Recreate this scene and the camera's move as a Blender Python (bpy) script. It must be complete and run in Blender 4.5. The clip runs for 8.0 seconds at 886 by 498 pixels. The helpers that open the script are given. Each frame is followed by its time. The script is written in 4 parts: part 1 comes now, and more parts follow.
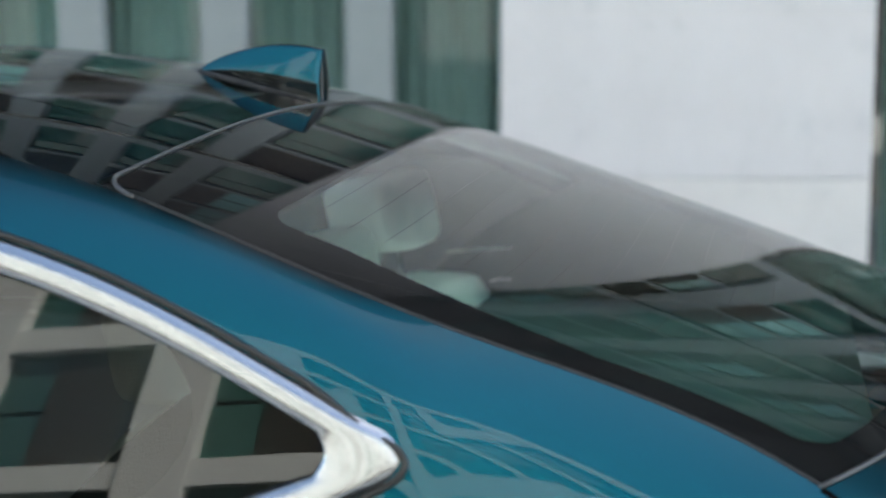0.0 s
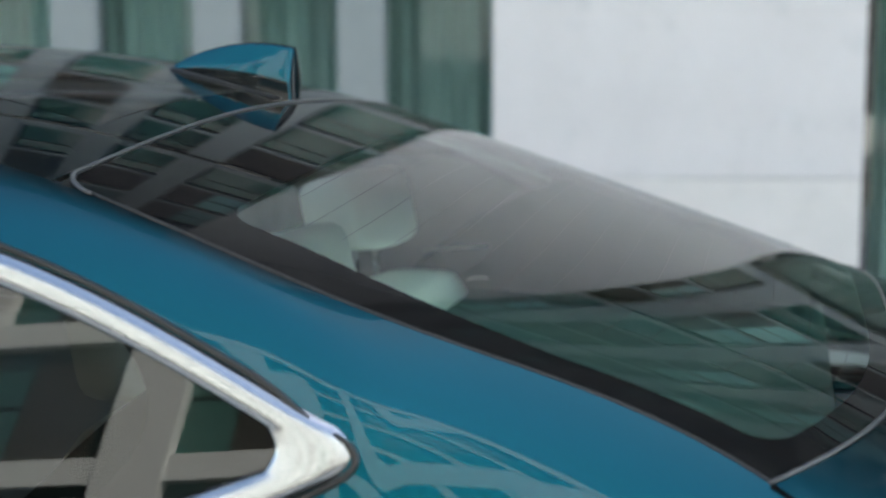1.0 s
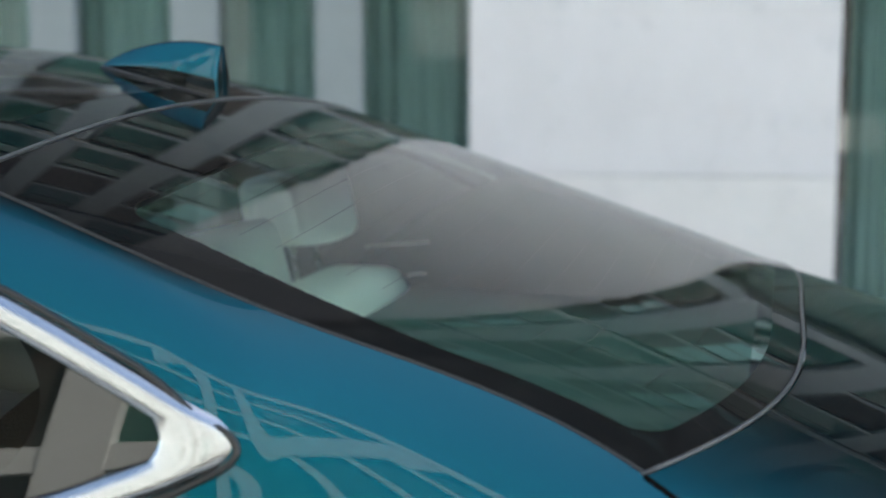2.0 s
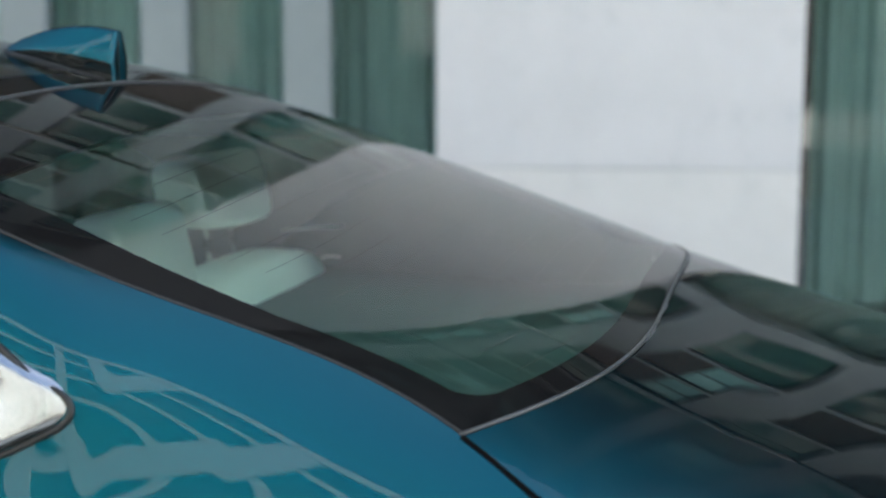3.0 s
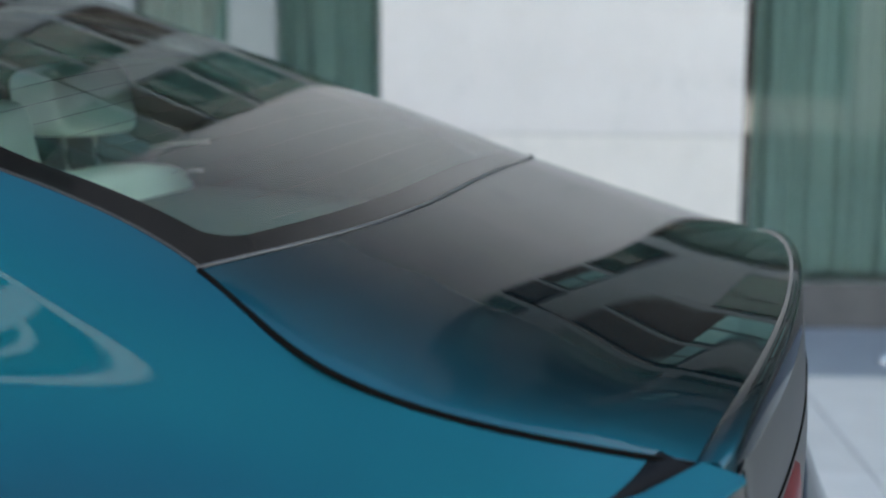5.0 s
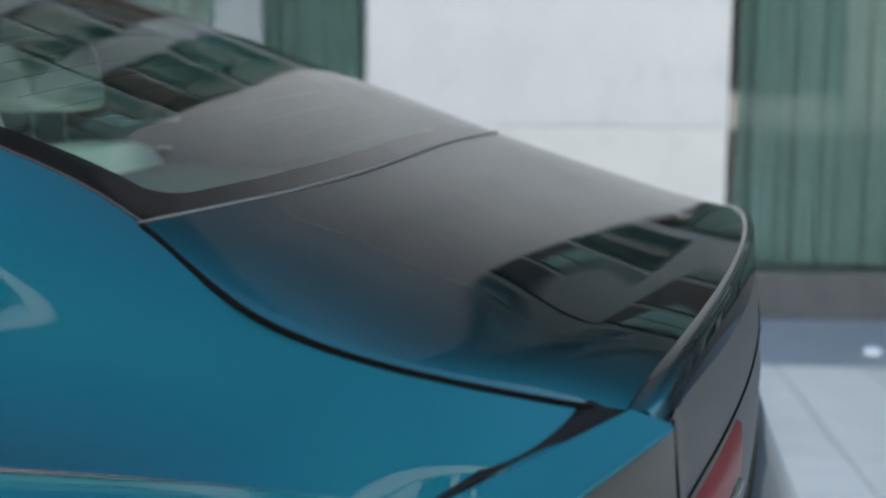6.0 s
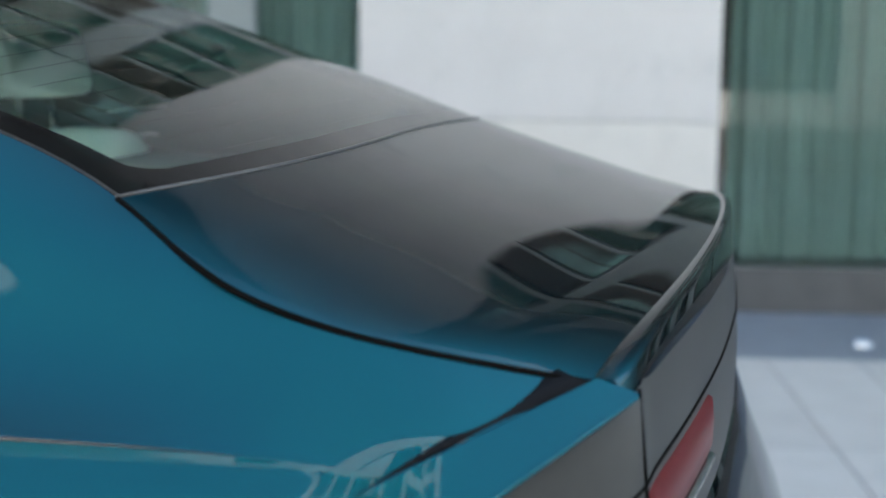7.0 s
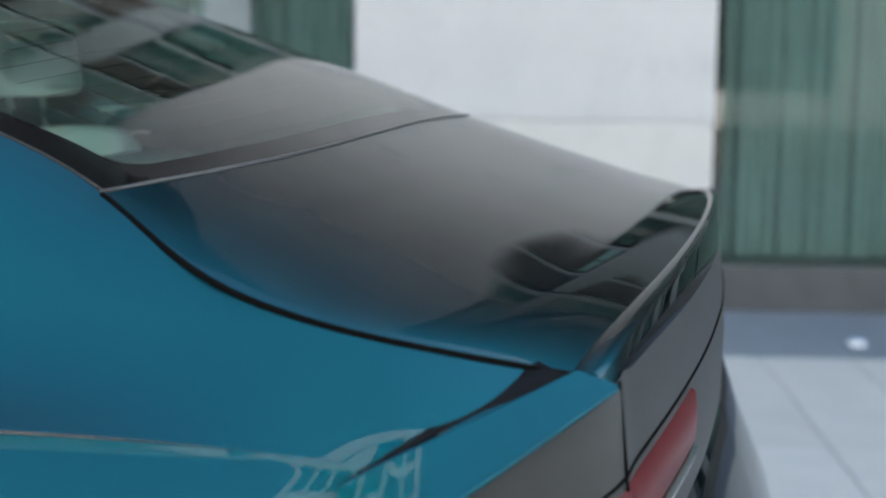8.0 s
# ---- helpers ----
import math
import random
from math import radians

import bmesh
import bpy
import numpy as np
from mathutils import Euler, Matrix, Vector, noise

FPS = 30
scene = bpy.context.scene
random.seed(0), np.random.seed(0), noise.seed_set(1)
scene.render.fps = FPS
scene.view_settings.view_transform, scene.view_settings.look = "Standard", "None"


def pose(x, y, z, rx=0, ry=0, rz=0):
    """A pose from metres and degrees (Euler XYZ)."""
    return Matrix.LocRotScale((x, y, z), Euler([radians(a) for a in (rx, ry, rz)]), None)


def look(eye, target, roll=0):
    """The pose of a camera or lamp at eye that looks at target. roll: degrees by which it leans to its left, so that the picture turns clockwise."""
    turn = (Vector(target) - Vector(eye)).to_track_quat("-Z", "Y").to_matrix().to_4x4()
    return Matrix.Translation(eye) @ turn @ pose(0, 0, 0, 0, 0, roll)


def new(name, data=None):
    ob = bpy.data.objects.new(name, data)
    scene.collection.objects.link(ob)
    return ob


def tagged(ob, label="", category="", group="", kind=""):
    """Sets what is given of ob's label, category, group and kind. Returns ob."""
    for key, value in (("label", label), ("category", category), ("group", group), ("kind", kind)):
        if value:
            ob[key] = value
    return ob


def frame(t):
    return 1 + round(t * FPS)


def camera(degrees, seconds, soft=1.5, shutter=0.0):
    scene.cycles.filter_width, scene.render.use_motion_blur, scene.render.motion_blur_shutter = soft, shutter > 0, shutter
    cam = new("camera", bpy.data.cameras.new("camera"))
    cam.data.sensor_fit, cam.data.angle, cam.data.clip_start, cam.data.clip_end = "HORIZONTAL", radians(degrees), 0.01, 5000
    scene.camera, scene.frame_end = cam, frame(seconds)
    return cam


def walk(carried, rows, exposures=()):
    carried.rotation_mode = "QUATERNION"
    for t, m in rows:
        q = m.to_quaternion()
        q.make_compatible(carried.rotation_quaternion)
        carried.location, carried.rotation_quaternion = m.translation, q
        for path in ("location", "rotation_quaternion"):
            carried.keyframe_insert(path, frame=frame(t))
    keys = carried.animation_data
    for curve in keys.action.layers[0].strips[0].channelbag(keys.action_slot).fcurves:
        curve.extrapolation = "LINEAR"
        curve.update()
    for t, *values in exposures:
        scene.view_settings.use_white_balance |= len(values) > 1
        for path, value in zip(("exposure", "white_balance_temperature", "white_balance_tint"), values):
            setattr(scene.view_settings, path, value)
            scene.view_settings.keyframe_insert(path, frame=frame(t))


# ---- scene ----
cam = camera(34.0, 8.0, soft=2.0)
cam.data.dof.use_dof = True
cam.data.dof.focus_distance = 1.48
cam.data.dof.aperture_fstop = 4.0
ROWS = [
    (0.0, 0.5911, -1.8091, 1.4581, 13.443, -7.398, -0.126),
    (0.5, 0.5988, -1.8068, 1.4558, 13.393, -7.301, -0.037),
    (1.0, 0.6298, -1.8057, 1.4563, 13.444, -7.408, -0.049),
    (1.2, 0.6465, -1.8058, 1.4567, 13.433, -7.437, -0.036),
    (2.3, 0.7671, -1.8121, 1.4595, 13.249, -7.538, 0.145),
    (2.5, 0.7981, -1.8176, 1.4620, 13.237, -7.565, 0.209),
    (3.0, 0.8802, -1.8306, 1.4435, 13.191, -7.646, 0.252),
    (3.5, 0.9548, -1.8355, 1.4108, 13.085, -7.679, 0.272),
    (4.0, 1.0178, -1.8304, 1.3717, 12.998, -7.678, 0.363),
    (4.5, 1.0596, -1.8219, 1.3388, 12.808, -7.680, 0.511),
    (5.0, 1.1006, -1.8193, 1.3140, 12.755, -7.915, 0.521),
    (5.2, 1.1135, -1.8200, 1.3059, 12.728, -7.958, 0.534),
    (6.3, 1.1653, -1.8328, 1.2715, 12.548, -7.960, 0.641),
    (6.5, 1.1715, -1.8357, 1.2671, 12.519, -7.967, 0.657),
    (7.0, 1.1795, -1.8440, 1.2607, 12.462, -8.019, 0.682),
    (7.5, 1.1878, -1.8478, 1.2599, 12.373, -7.988, 0.667),
    (8.0, 1.1956, -1.8502, 1.2562, 12.415, -7.990, 0.587),
]
walk(cam, [(t, pose(x, y, z, 90 + pitch, 0, yaw) @ pose(0, 0, 0, 0, 0, roll)) for t, x, y, z, yaw, pitch, roll in ROWS], [(0.0, 2.51, 7550, 4), (8.0, 2.51, 7550, 4)])

# ---- light: clear day, the street in the shade of the far building, the near one in the sun ----
SUN_EL, SUN_AZ = radians(49), radians(40)  # azimuth from +y towards +x
world = bpy.data.worlds.new("sky")
scene.world = world
world.use_nodes = True
wn = world.node_tree.nodes
sky = wn.new("ShaderNodeTexSky")
sky.sky_type, sky.sun_disc = "NISHITA", False
sky.sun_elevation, sky.sun_rotation = SUN_EL, SUN_AZ
sky.air_density, sky.dust_density, sky.ozone_density = 0.72, 0.5, 1.3
wn["Background"].inputs["Strength"].default_value = 0.125
world.node_tree.links.new(sky.outputs["Color"], wn["Background"].inputs["Color"])
sun = new("sun", bpy.data.lights.new("sun", "SUN"))
sun.data.energy, sun.data.angle, sun.data.color = 5.0, radians(0.55), (1.0, 0.985, 0.97)
sun_way = Vector((math.sin(SUN_AZ) * math.cos(SUN_EL), math.cos(SUN_AZ) * math.cos(SUN_EL), math.sin(SUN_EL)))
sun.matrix_world = look(sun_way * 60, (0, 0, 0))


# ---- materials ----
def material(name, color, rough=0.5, metal=0.0, coat=0.0, vary=0.0, scale=6.0, bump=0.0, bump_scale=60.0, spec=0.5, trans=0.0, each=0.0, coat_rough=0.02):
    """A Principled material whose colour varies by noise at two scales, with a fine bump."""
    m = bpy.data.materials.new(name)
    m.use_nodes = True
    n, l = m.node_tree.nodes, m.node_tree.links
    b = n["Principled BSDF"]
    b.inputs["Base Color"].default_value = (*color, 1)
    b.inputs["Roughness"].default_value = rough
    b.inputs["Metallic"].default_value = metal
    b.inputs["Specular IOR Level"].default_value = spec
    b.inputs["Coat Weight"].default_value = coat
    b.inputs["Coat IOR"].default_value = 1.7
    b.inputs["Coat Roughness"].default_value = coat_rough
    b.inputs["Transmission Weight"].default_value = trans
    co = n.new("ShaderNodeTexCoord")
    if vary or each:
        big, fine = n.new("ShaderNodeTexNoise"), n.new("ShaderNodeTexNoise")
        big.inputs["Scale"].default_value, fine.inputs["Scale"].default_value = scale, scale * 9
        big.inputs["Detail"].default_value, fine.inputs["Detail"].default_value = 5, 4
        add = n.new("ShaderNodeMath")
        add.operation = "ADD"
        mul = n.new("ShaderNodeMath")
        mul.operation, mul.inputs[1].default_value = "MULTIPLY", 0.4
        ramp = n.new("ShaderNodeMapRange")
        ramp.inputs["From Min"].default_value, ramp.inputs["From Max"].default_value = 0.3, 1.1
        ramp.inputs["To Min"].default_value, ramp.inputs["To Max"].default_value = 1 - vary, 1 + vary * 0.6
        l.new(co.outputs["Object"], big.inputs["Vector"])
        l.new(co.outputs["Object"], fine.inputs["Vector"])
        l.new(fine.outputs["Fac"], mul.inputs[0])
        l.new(big.outputs["Fac"], add.inputs[0])
        l.new(mul.outputs[0], add.inputs[1])
        l.new(add.outputs[0], ramp.inputs["Value"])
        out = ramp.outputs["Result"]
        if each:
            info, er, mm = n.new("ShaderNodeObjectInfo"), n.new("ShaderNodeMapRange"), n.new("ShaderNodeMath")
            er.inputs["To Min"].default_value, er.inputs["To Max"].default_value = 1 - each, 1 + each
            mm.operation = "MULTIPLY"
            l.new(info.outputs["Random"], er.inputs["Value"])
            l.new(er.outputs["Result"], mm.inputs[0])
            l.new(out, mm.inputs[1])
            out = mm.outputs[0]
        sc = n.new("ShaderNodeVectorMath")
        sc.operation = "SCALE"
        sc.inputs[0].default_value = color
        l.new(out, sc.inputs["Scale"])
        l.new(sc.outputs["Vector"], b.inputs["Base Color"])
    if bump:
        t, bp = n.new("ShaderNodeTexNoise"), n.new("ShaderNodeBump")
        t.inputs["Scale"].default_value, t.inputs["Detail"].default_value = bump_scale, 4
        bp.inputs["Strength"].default_value, bp.inputs["Distance"].default_value = bump, 0.004
        l.new(co.outputs["Object"], t.inputs["Vector"])
        l.new(t.outputs["Fac"], bp.inputs["Height"])
        l.new(bp.outputs["Normal"], b.inputs["Normal"])
    return m


def gloss_by_angle(n, l, ior=1.5, least=0.023, cut=0.07):
    """Fresnel gloss as a polarised lens sees it: weak but for glancing angles."""
    fr, ra, mx = n.new("ShaderNodeFresnel"), n.new("ShaderNodeMapRange"), n.new("ShaderNodeMath")
    fr.inputs["IOR"].default_value = ior
    ra.inputs["From Min"].default_value, ra.inputs["From Max"].default_value = cut, 1.0
    mx.operation, mx.inputs[1].default_value = "MAXIMUM", least
    l.new(fr.outputs["Fac"], ra.inputs["Value"])
    l.new(ra.outputs["Result"], mx.inputs[0])
    return mx.outputs[0]


def pane_material(name, tint, ior=1.5, rough=0.0, least=0.05, cut=0.05):
    """A thin sheet of glass: tinted see-through, with gloss by Fresnel."""
    m = bpy.data.materials.new(name)
    m.use_nodes = True
    n, l = m.node_tree.nodes, m.node_tree.links
    n.remove(n["Principled BSDF"])
    tr, gl, mix = n.new("ShaderNodeBsdfTransparent"), n.new("ShaderNodeBsdfGlossy"), n.new("ShaderNodeMixShader")
    tr.inputs["Color"].default_value = (*tint, 1)
    gl.inputs["Roughness"].default_value = rough
    l.new(gloss_by_angle(n, l, ior, least, cut), mix.inputs["Fac"])
    l.new(tr.outputs[0], mix.inputs[1])
    l.new(gl.outputs[0], mix.inputs[2])
    l.new(mix.outputs[0], n["Material Output"].inputs["Surface"])
    return m


def paint_material(name, color):
    """Metal flakes that turn dark towards glancing angles, under a clear lacquer with Fresnel gloss."""
    m = material(name, color, rough=0.6, metal=1.0, coat=0.0, vary=0.05, scale=900, spec=0.0)
    n, l = m.node_tree.nodes, m.node_tree.links
    b, out = n["Principled BSDF"], n["Material Output"]
    lw, ramp, deep, flakes = n.new("ShaderNodeLayerWeight"), n.new("ShaderNodeMapRange"), n.new("ShaderNodeBsdfGlossy"), n.new("ShaderNodeMixShader")
    gl, lacquer = n.new("ShaderNodeBsdfGlossy"), n.new("ShaderNodeMixShader")
    lw.inputs["Blend"].default_value = 0.5
    ramp.interpolation_type = "SMOOTHSTEP"
    ramp.inputs["From Min"].default_value, ramp.inputs["From Max"].default_value = 0.24, 0.66
    ramp.inputs["To Min"].default_value, ramp.inputs["To Max"].default_value = 0.0, 0.96
    deep.inputs["Color"].default_value, deep.inputs["Roughness"].default_value = (0.012, 0.016, 0.02, 1), 0.3
    gl.inputs["Roughness"].default_value = 0.02
    l.new(lw.outputs["Facing"], ramp.inputs["Value"])
    l.new(ramp.outputs["Result"], flakes.inputs["Fac"])
    l.new(b.outputs[0], flakes.inputs[1])
    l.new(deep.outputs[0], flakes.inputs[2])
    l.new(gloss_by_angle(n, l), lacquer.inputs["Fac"])
    l.new(flakes.outputs[0], lacquer.inputs[1])
    l.new(gl.outputs[0], lacquer.inputs[2])
    l.new(lacquer.outputs[0], out.inputs["Surface"])
    return m


PAINT = paint_material("teal_metallic_paint", (0.0008, 0.094, 0.132))
ROOFGLASS = pane_material("added_roof_glass", (0.78, 0.80, 0.80), 1.5)
FRIT = material("black_glass_border", (0.008, 0.0075, 0.0075), rough=0.6, spec=0.0)


def glaze(m):
    """A smooth clear face over a material."""
    n, l = m.node_tree.nodes, m.node_tree.links
    gl, mix = n.new("ShaderNodeBsdfGlossy"), n.new("ShaderNodeMixShader")
    gl.inputs["Roughness"].default_value = 0.0
    l.new(gloss_by_angle(n, l, least=0.02), mix.inputs["Fac"])
    l.new(n["Principled BSDF"].outputs[0], mix.inputs[1])
    l.new(gl.outputs[0], mix.inputs[2])
    l.new(mix.outputs[0], n["Material Output"].inputs["Surface"])


glaze(FRIT)
GLASS = pane_material("green_tinted_car_glass", (0.82, 1.0, 0.88), 1.52, least=0.085, cut=0.0)
DARKGLASS = pane_material("dark_tinted_side_glass", (0.20, 0.22, 0.215), 1.5)
CHROME = material("polished_chrome", (0.44, 0.445, 0.45), rough=0.26, metal=1.0, vary=0.04, scale=30)
RUBBER = material("black_rubber_seal", (0.012, 0.012, 0.013), rough=0.45, vary=0.2, scale=40, bump=0.2, bump_scale=300)
GAP = material("shadow_black_gap_rubber", (0.004, 0.004, 0.004), rough=0.95, spec=0.05)
GASKET = material("grey_window_gasket", (0.06, 0.06, 0.062), rough=0.35, vary=0.15, scale=50)
LEATHER = material("cream_leather", (0.96, 0.96, 0.86), rough=0.42, vary=0.08, scale=9, bump=0.25, bump_scale=420)
SEATGREY = material("dark_grey_trim_cloth", (0.03, 0.03, 0.032), rough=0.9, vary=0.15, scale=20, bump=0.1, bump_scale=200)
SHELF = material("dark_grey_shelf_cloth", (0.060, 0.105, 0.090), rough=0.95, vary=0.2, scale=25, bump=0.4, bump_scale=500)
LINING = material("pale_grey_roof_lining", (0.5, 0.5, 0.48), rough=0.95, vary=0.1, scale=60, bump=0.3, bump_scale=500)
TRIM = material("pale_grey_pillar_trim", (0.24, 0.245, 0.235), rough=0.9, vary=0.12, scale=20, bump=0.1, bump_scale=200)
STEEL = material("brushed_steel_post", (0.55, 0.55, 0.56), rough=0.25, metal=1.0)
RED = material("red_tail_lamp_lens", (0.10, 0.008, 0.011), rough=0.38, spec=0.25, vary=0.15, scale=40)
GLOSSBLACK = material("gloss_black_plastic", (0.012, 0.014, 0.015), rough=0.05, coat=0.8)
# flat black puts the paint's dark reflection into the shoulder channel
CHANNEL = material("black_channel_reflection", (0.006, 0.007, 0.009), rough=0.5, spec=0.08)
TYRE = material("tyre_rubber", (0.02, 0.02, 0.02), rough=0.8, vary=0.3, scale=30, bump=0.4)
ALLOY = material("grey_alloy", (0.42, 0.43, 0.44), rough=0.3, metal=0.9, vary=0.1)
STONE = material("pale_marble_cladding", (0.575, 0.555, 0.56), rough=0.38, vary=0.10, scale=2.6, bump=0.08, bump_scale=30, each=0.02)
def stain(m, scale, lo, hi, depth):
    """Faint grey patches with soft outlines over a material's colour."""
    n, l = m.node_tree.nodes, m.node_tree.links
    b = n["Principled BSDF"].inputs["Base Color"]
    co, no, ra, mx = n.new("ShaderNodeTexCoord"), n.new("ShaderNodeTexNoise"), n.new("ShaderNodeMapRange"), n.new("ShaderNodeMix")
    no.inputs["Scale"].default_value, no.inputs["Detail"].default_value, no.inputs["Roughness"].default_value = scale, 5, 0.65
    ra.inputs["From Min"].default_value, ra.inputs["From Max"].default_value, ra.inputs["To Max"].default_value = lo, hi, depth
    mx.data_type = "RGBA"
    old = b.links[0].from_socket if b.links else None
    l.new(co.outputs["Object"], no.inputs["Vector"])
    l.new(no.outputs["Fac"], ra.inputs["Value"])
    l.new(ra.outputs["Result"], mx.inputs[0])
    if old:
        l.new(old, mx.inputs[6])
    else:
        mx.inputs[6].default_value = b.default_value
    mx.inputs[7].default_value = (0.36, 0.375, 0.39, 1)
    l.new(mx.outputs[2], b)


stain(STONE, 3.2, 0.56, 0.72, 0.55)
WARMSTONE = material("warm_pale_marble_cladding", (0.615, 0.59, 0.575), rough=0.38, vary=0.10, scale=2.6, bump=0.08, bump_scale=30)
stain(WARMSTONE, 3.2, 0.58, 0.74, 0.4)
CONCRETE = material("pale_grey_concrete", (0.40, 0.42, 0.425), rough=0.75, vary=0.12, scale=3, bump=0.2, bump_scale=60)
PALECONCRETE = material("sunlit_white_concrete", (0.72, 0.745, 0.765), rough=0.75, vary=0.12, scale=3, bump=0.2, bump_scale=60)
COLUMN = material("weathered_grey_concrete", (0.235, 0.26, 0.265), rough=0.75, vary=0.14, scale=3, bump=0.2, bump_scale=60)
BROWN = material("brown_louvre_metal", (0.046, 0.034, 0.029), rough=0.5, vary=0.2, scale=5, each=0.25)
BLIND = material("green_blind_glass", (0.035, 0.105, 0.095), rough=0.06, vary=0.35, scale=1.6, each=0.5, spec=0.6)
AQUA = material("pale_aqua_blind_glass", (0.28, 0.54, 0.53), rough=0.06, vary=0.2, scale=2.2, each=0.3, spec=0.6)
SHOPGLASS = pane_material("green_facade_glass", (0.58, 0.68, 0.67), 1.3, least=0.02, cut=0.05)
CURTAIN = material("sheer_grey_green_curtain", (0.44, 0.56, 0.55), rough=0.95, vary=0.2, scale=2, each=0.25)
PLINTH = material("dark_granite_plinth", (0.09, 0.09, 0.095), rough=0.35, vary=0.3, scale=8, bump=0.1)
SLATE = material("blue_grey_slate_strip", (0.20, 0.225, 0.26), rough=0.55, vary=0.2, scale=6, bump=0.2)
PAVING = material("light_grey_paving", (0.545, 0.53, 0.505), rough=0.7, vary=0.14, scale=4, bump=0.25, bump_scale=90, each=0.06)
JOINT = material("paving_joint_sand", (0.33, 0.33, 0.32), rough=0.95, vary=0.2, scale=30, bump=0.4)
ASPHALT = material("asphalt", (0.055, 0.055, 0.057), rough=0.9, vary=0.25, scale=5, bump=0.5, bump_scale=150)
# dark tone puts the dimness of the rooms into the wall's colour
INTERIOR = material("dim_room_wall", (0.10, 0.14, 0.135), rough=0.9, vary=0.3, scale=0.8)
LAMP = material("ground_lamp_glass", (0.5, 0.56, 0.68), rough=0.15)


# ---- building helpers ----
def mesh(name, verts, faces, mat, smooth=False):
    me = bpy.data.meshes.new(name)
    me.from_pydata([tuple(map(float, v)) for v in verts], [], faces)
    me.materials.append(mat)
    if smooth:
        me.shade_smooth()
    me.update()
    return me


def part(name, me, parent, label="", kind="", m=None):
    ob = new(name, me)
    ob.parent = parent
    if m is not None:
        ob.matrix_basis = m
    return tagged(ob, label, "", "", kind)


def from_bm(name, bm, mat, smooth=True):
    me = bpy.data.meshes.new(name)
    bm.to_mesh(me)
    bm.free()
    me.materials.append(mat)
    if smooth:
        me.shade_smooth()
    return me


def grid(name, p, mat, flip=False, keep=None):
    """A smooth sheet from an array of points [i][j]; keep(i, j) picks the quads."""
    a, b = p.shape[:2]
    faces = []
    for i in range(a - 1):
        for j in range(b - 1):
            if keep is None or keep(i, j):
                q = (i * b + j, (i + 1) * b + j, (i + 1) * b + j + 1, i * b + j + 1)
                faces.append(q[::-1] if flip else q)
    used = sorted({v for f in faces for v in f})
    at = {v: k for k, v in enumerate(used)}
    flat = p.reshape(-1, 3)
    return mesh(name, flat[used], [tuple(at[v] for v in f) for f in faces], mat, True)


def tube(name, pts, r, mat, closed=False, sides=8, flat=1.0):
    """A swept round or flattened bar along points; r may vary along it."""
    pts = np.asarray(pts, float)
    k = len(pts)
    rs = np.broadcast_to(np.asarray(r, float), (k,))
    d = np.gradient(pts, axis=0)
    verts, faces = [], []
    for i in range(k):
        t = Vector(d[i]).normalized()
        a = t.cross(Vector((0, 0, 1)))
        a = a.normalized() if a.length > 1e-4 else Vector((1, 0, 0))
        b = a.cross(t).normalized()
        for s in range(sides):
            w = 2 * math.pi * s / sides
            verts.append(Vector(pts[i]) + (a * math.cos(w) * flat + b * math.sin(w)) * rs[i])
    for i in range(k - 1):
        for s in range(sides):
            faces.append((i * sides + s, i * sides + (s + 1) % sides, (i + 1) * sides + (s + 1) % sides, (i + 1) * sides + s))
    faces += [tuple(range(sides))[::-1], tuple((k - 1) * sides + s for s in range(sides))]
    return mesh(name, verts, faces, mat, True)


def box(name, x0, x1, y0, y1, z0, z1, mat, bevel=0.0):
    bm = bmesh.new()
    bmesh.ops.create_cube(bm, size=1, matrix=Matrix.Translation(((x0 + x1) / 2, (y0 + y1) / 2, (z0 + z1) / 2)) @ Matrix.Diagonal((x1 - x0, y1 - y0, z1 - z0, 1)))
    if bevel:
        bmesh.ops.bevel(bm, geom=bm.edges[:], offset=bevel, segments=2, affect="EDGES", profile=0.6)
    return from_bm(name, bm, mat, False)


def boxes(name, items, mat):
    """Many plain blocks joined into one mesh."""
    verts, faces = [], []
    for x0, x1, y0, y1, z0, z1 in items:
        k = len(verts)
        verts += [(x, y, z) for x in (x0, x1) for y in (y0, y1) for z in (z0, z1)]
        faces += [tuple(k + c for c in f) for f in ((0, 1, 3, 2), (4, 6, 7, 5), (0, 4, 5, 1), (2, 3, 7, 6), (0, 2, 6, 4), (1, 5, 7, 3))]
    return mesh(name, verts, faces, mat)


def curve_of(knots, values):
    """A natural cubic spline through values at knots."""
    x, y = np.asarray(knots, float), np.asarray(values, float)
    n, h = len(x), np.diff(x)
    a, b = np.eye(n), np.zeros(n)
    for i in range(1, n - 1):
        a[i, i - 1 : i + 2] = h[i - 1], 2 * (h[i - 1] + h[i]), h[i]
        b[i] = 6 * ((y[i + 1] - y[i]) / h[i] - (y[i] - y[i - 1]) / h[i - 1])
    m = np.linalg.solve(a, b)

    def f(q):
        q = np.asarray(q, float)
        i = np.clip(np.searchsorted(x, q) - 1, 0, n - 2)
        u, w = x[i + 1] - q, q - x[i]
        return (m[i] * u**3 + m[i + 1] * w**3) / (6 * h[i]) + (y[i] / h[i] - m[i] * h[i] / 6) * u + (y[i + 1] / h[i] - m[i + 1] * h[i] / 6) * w

    return f


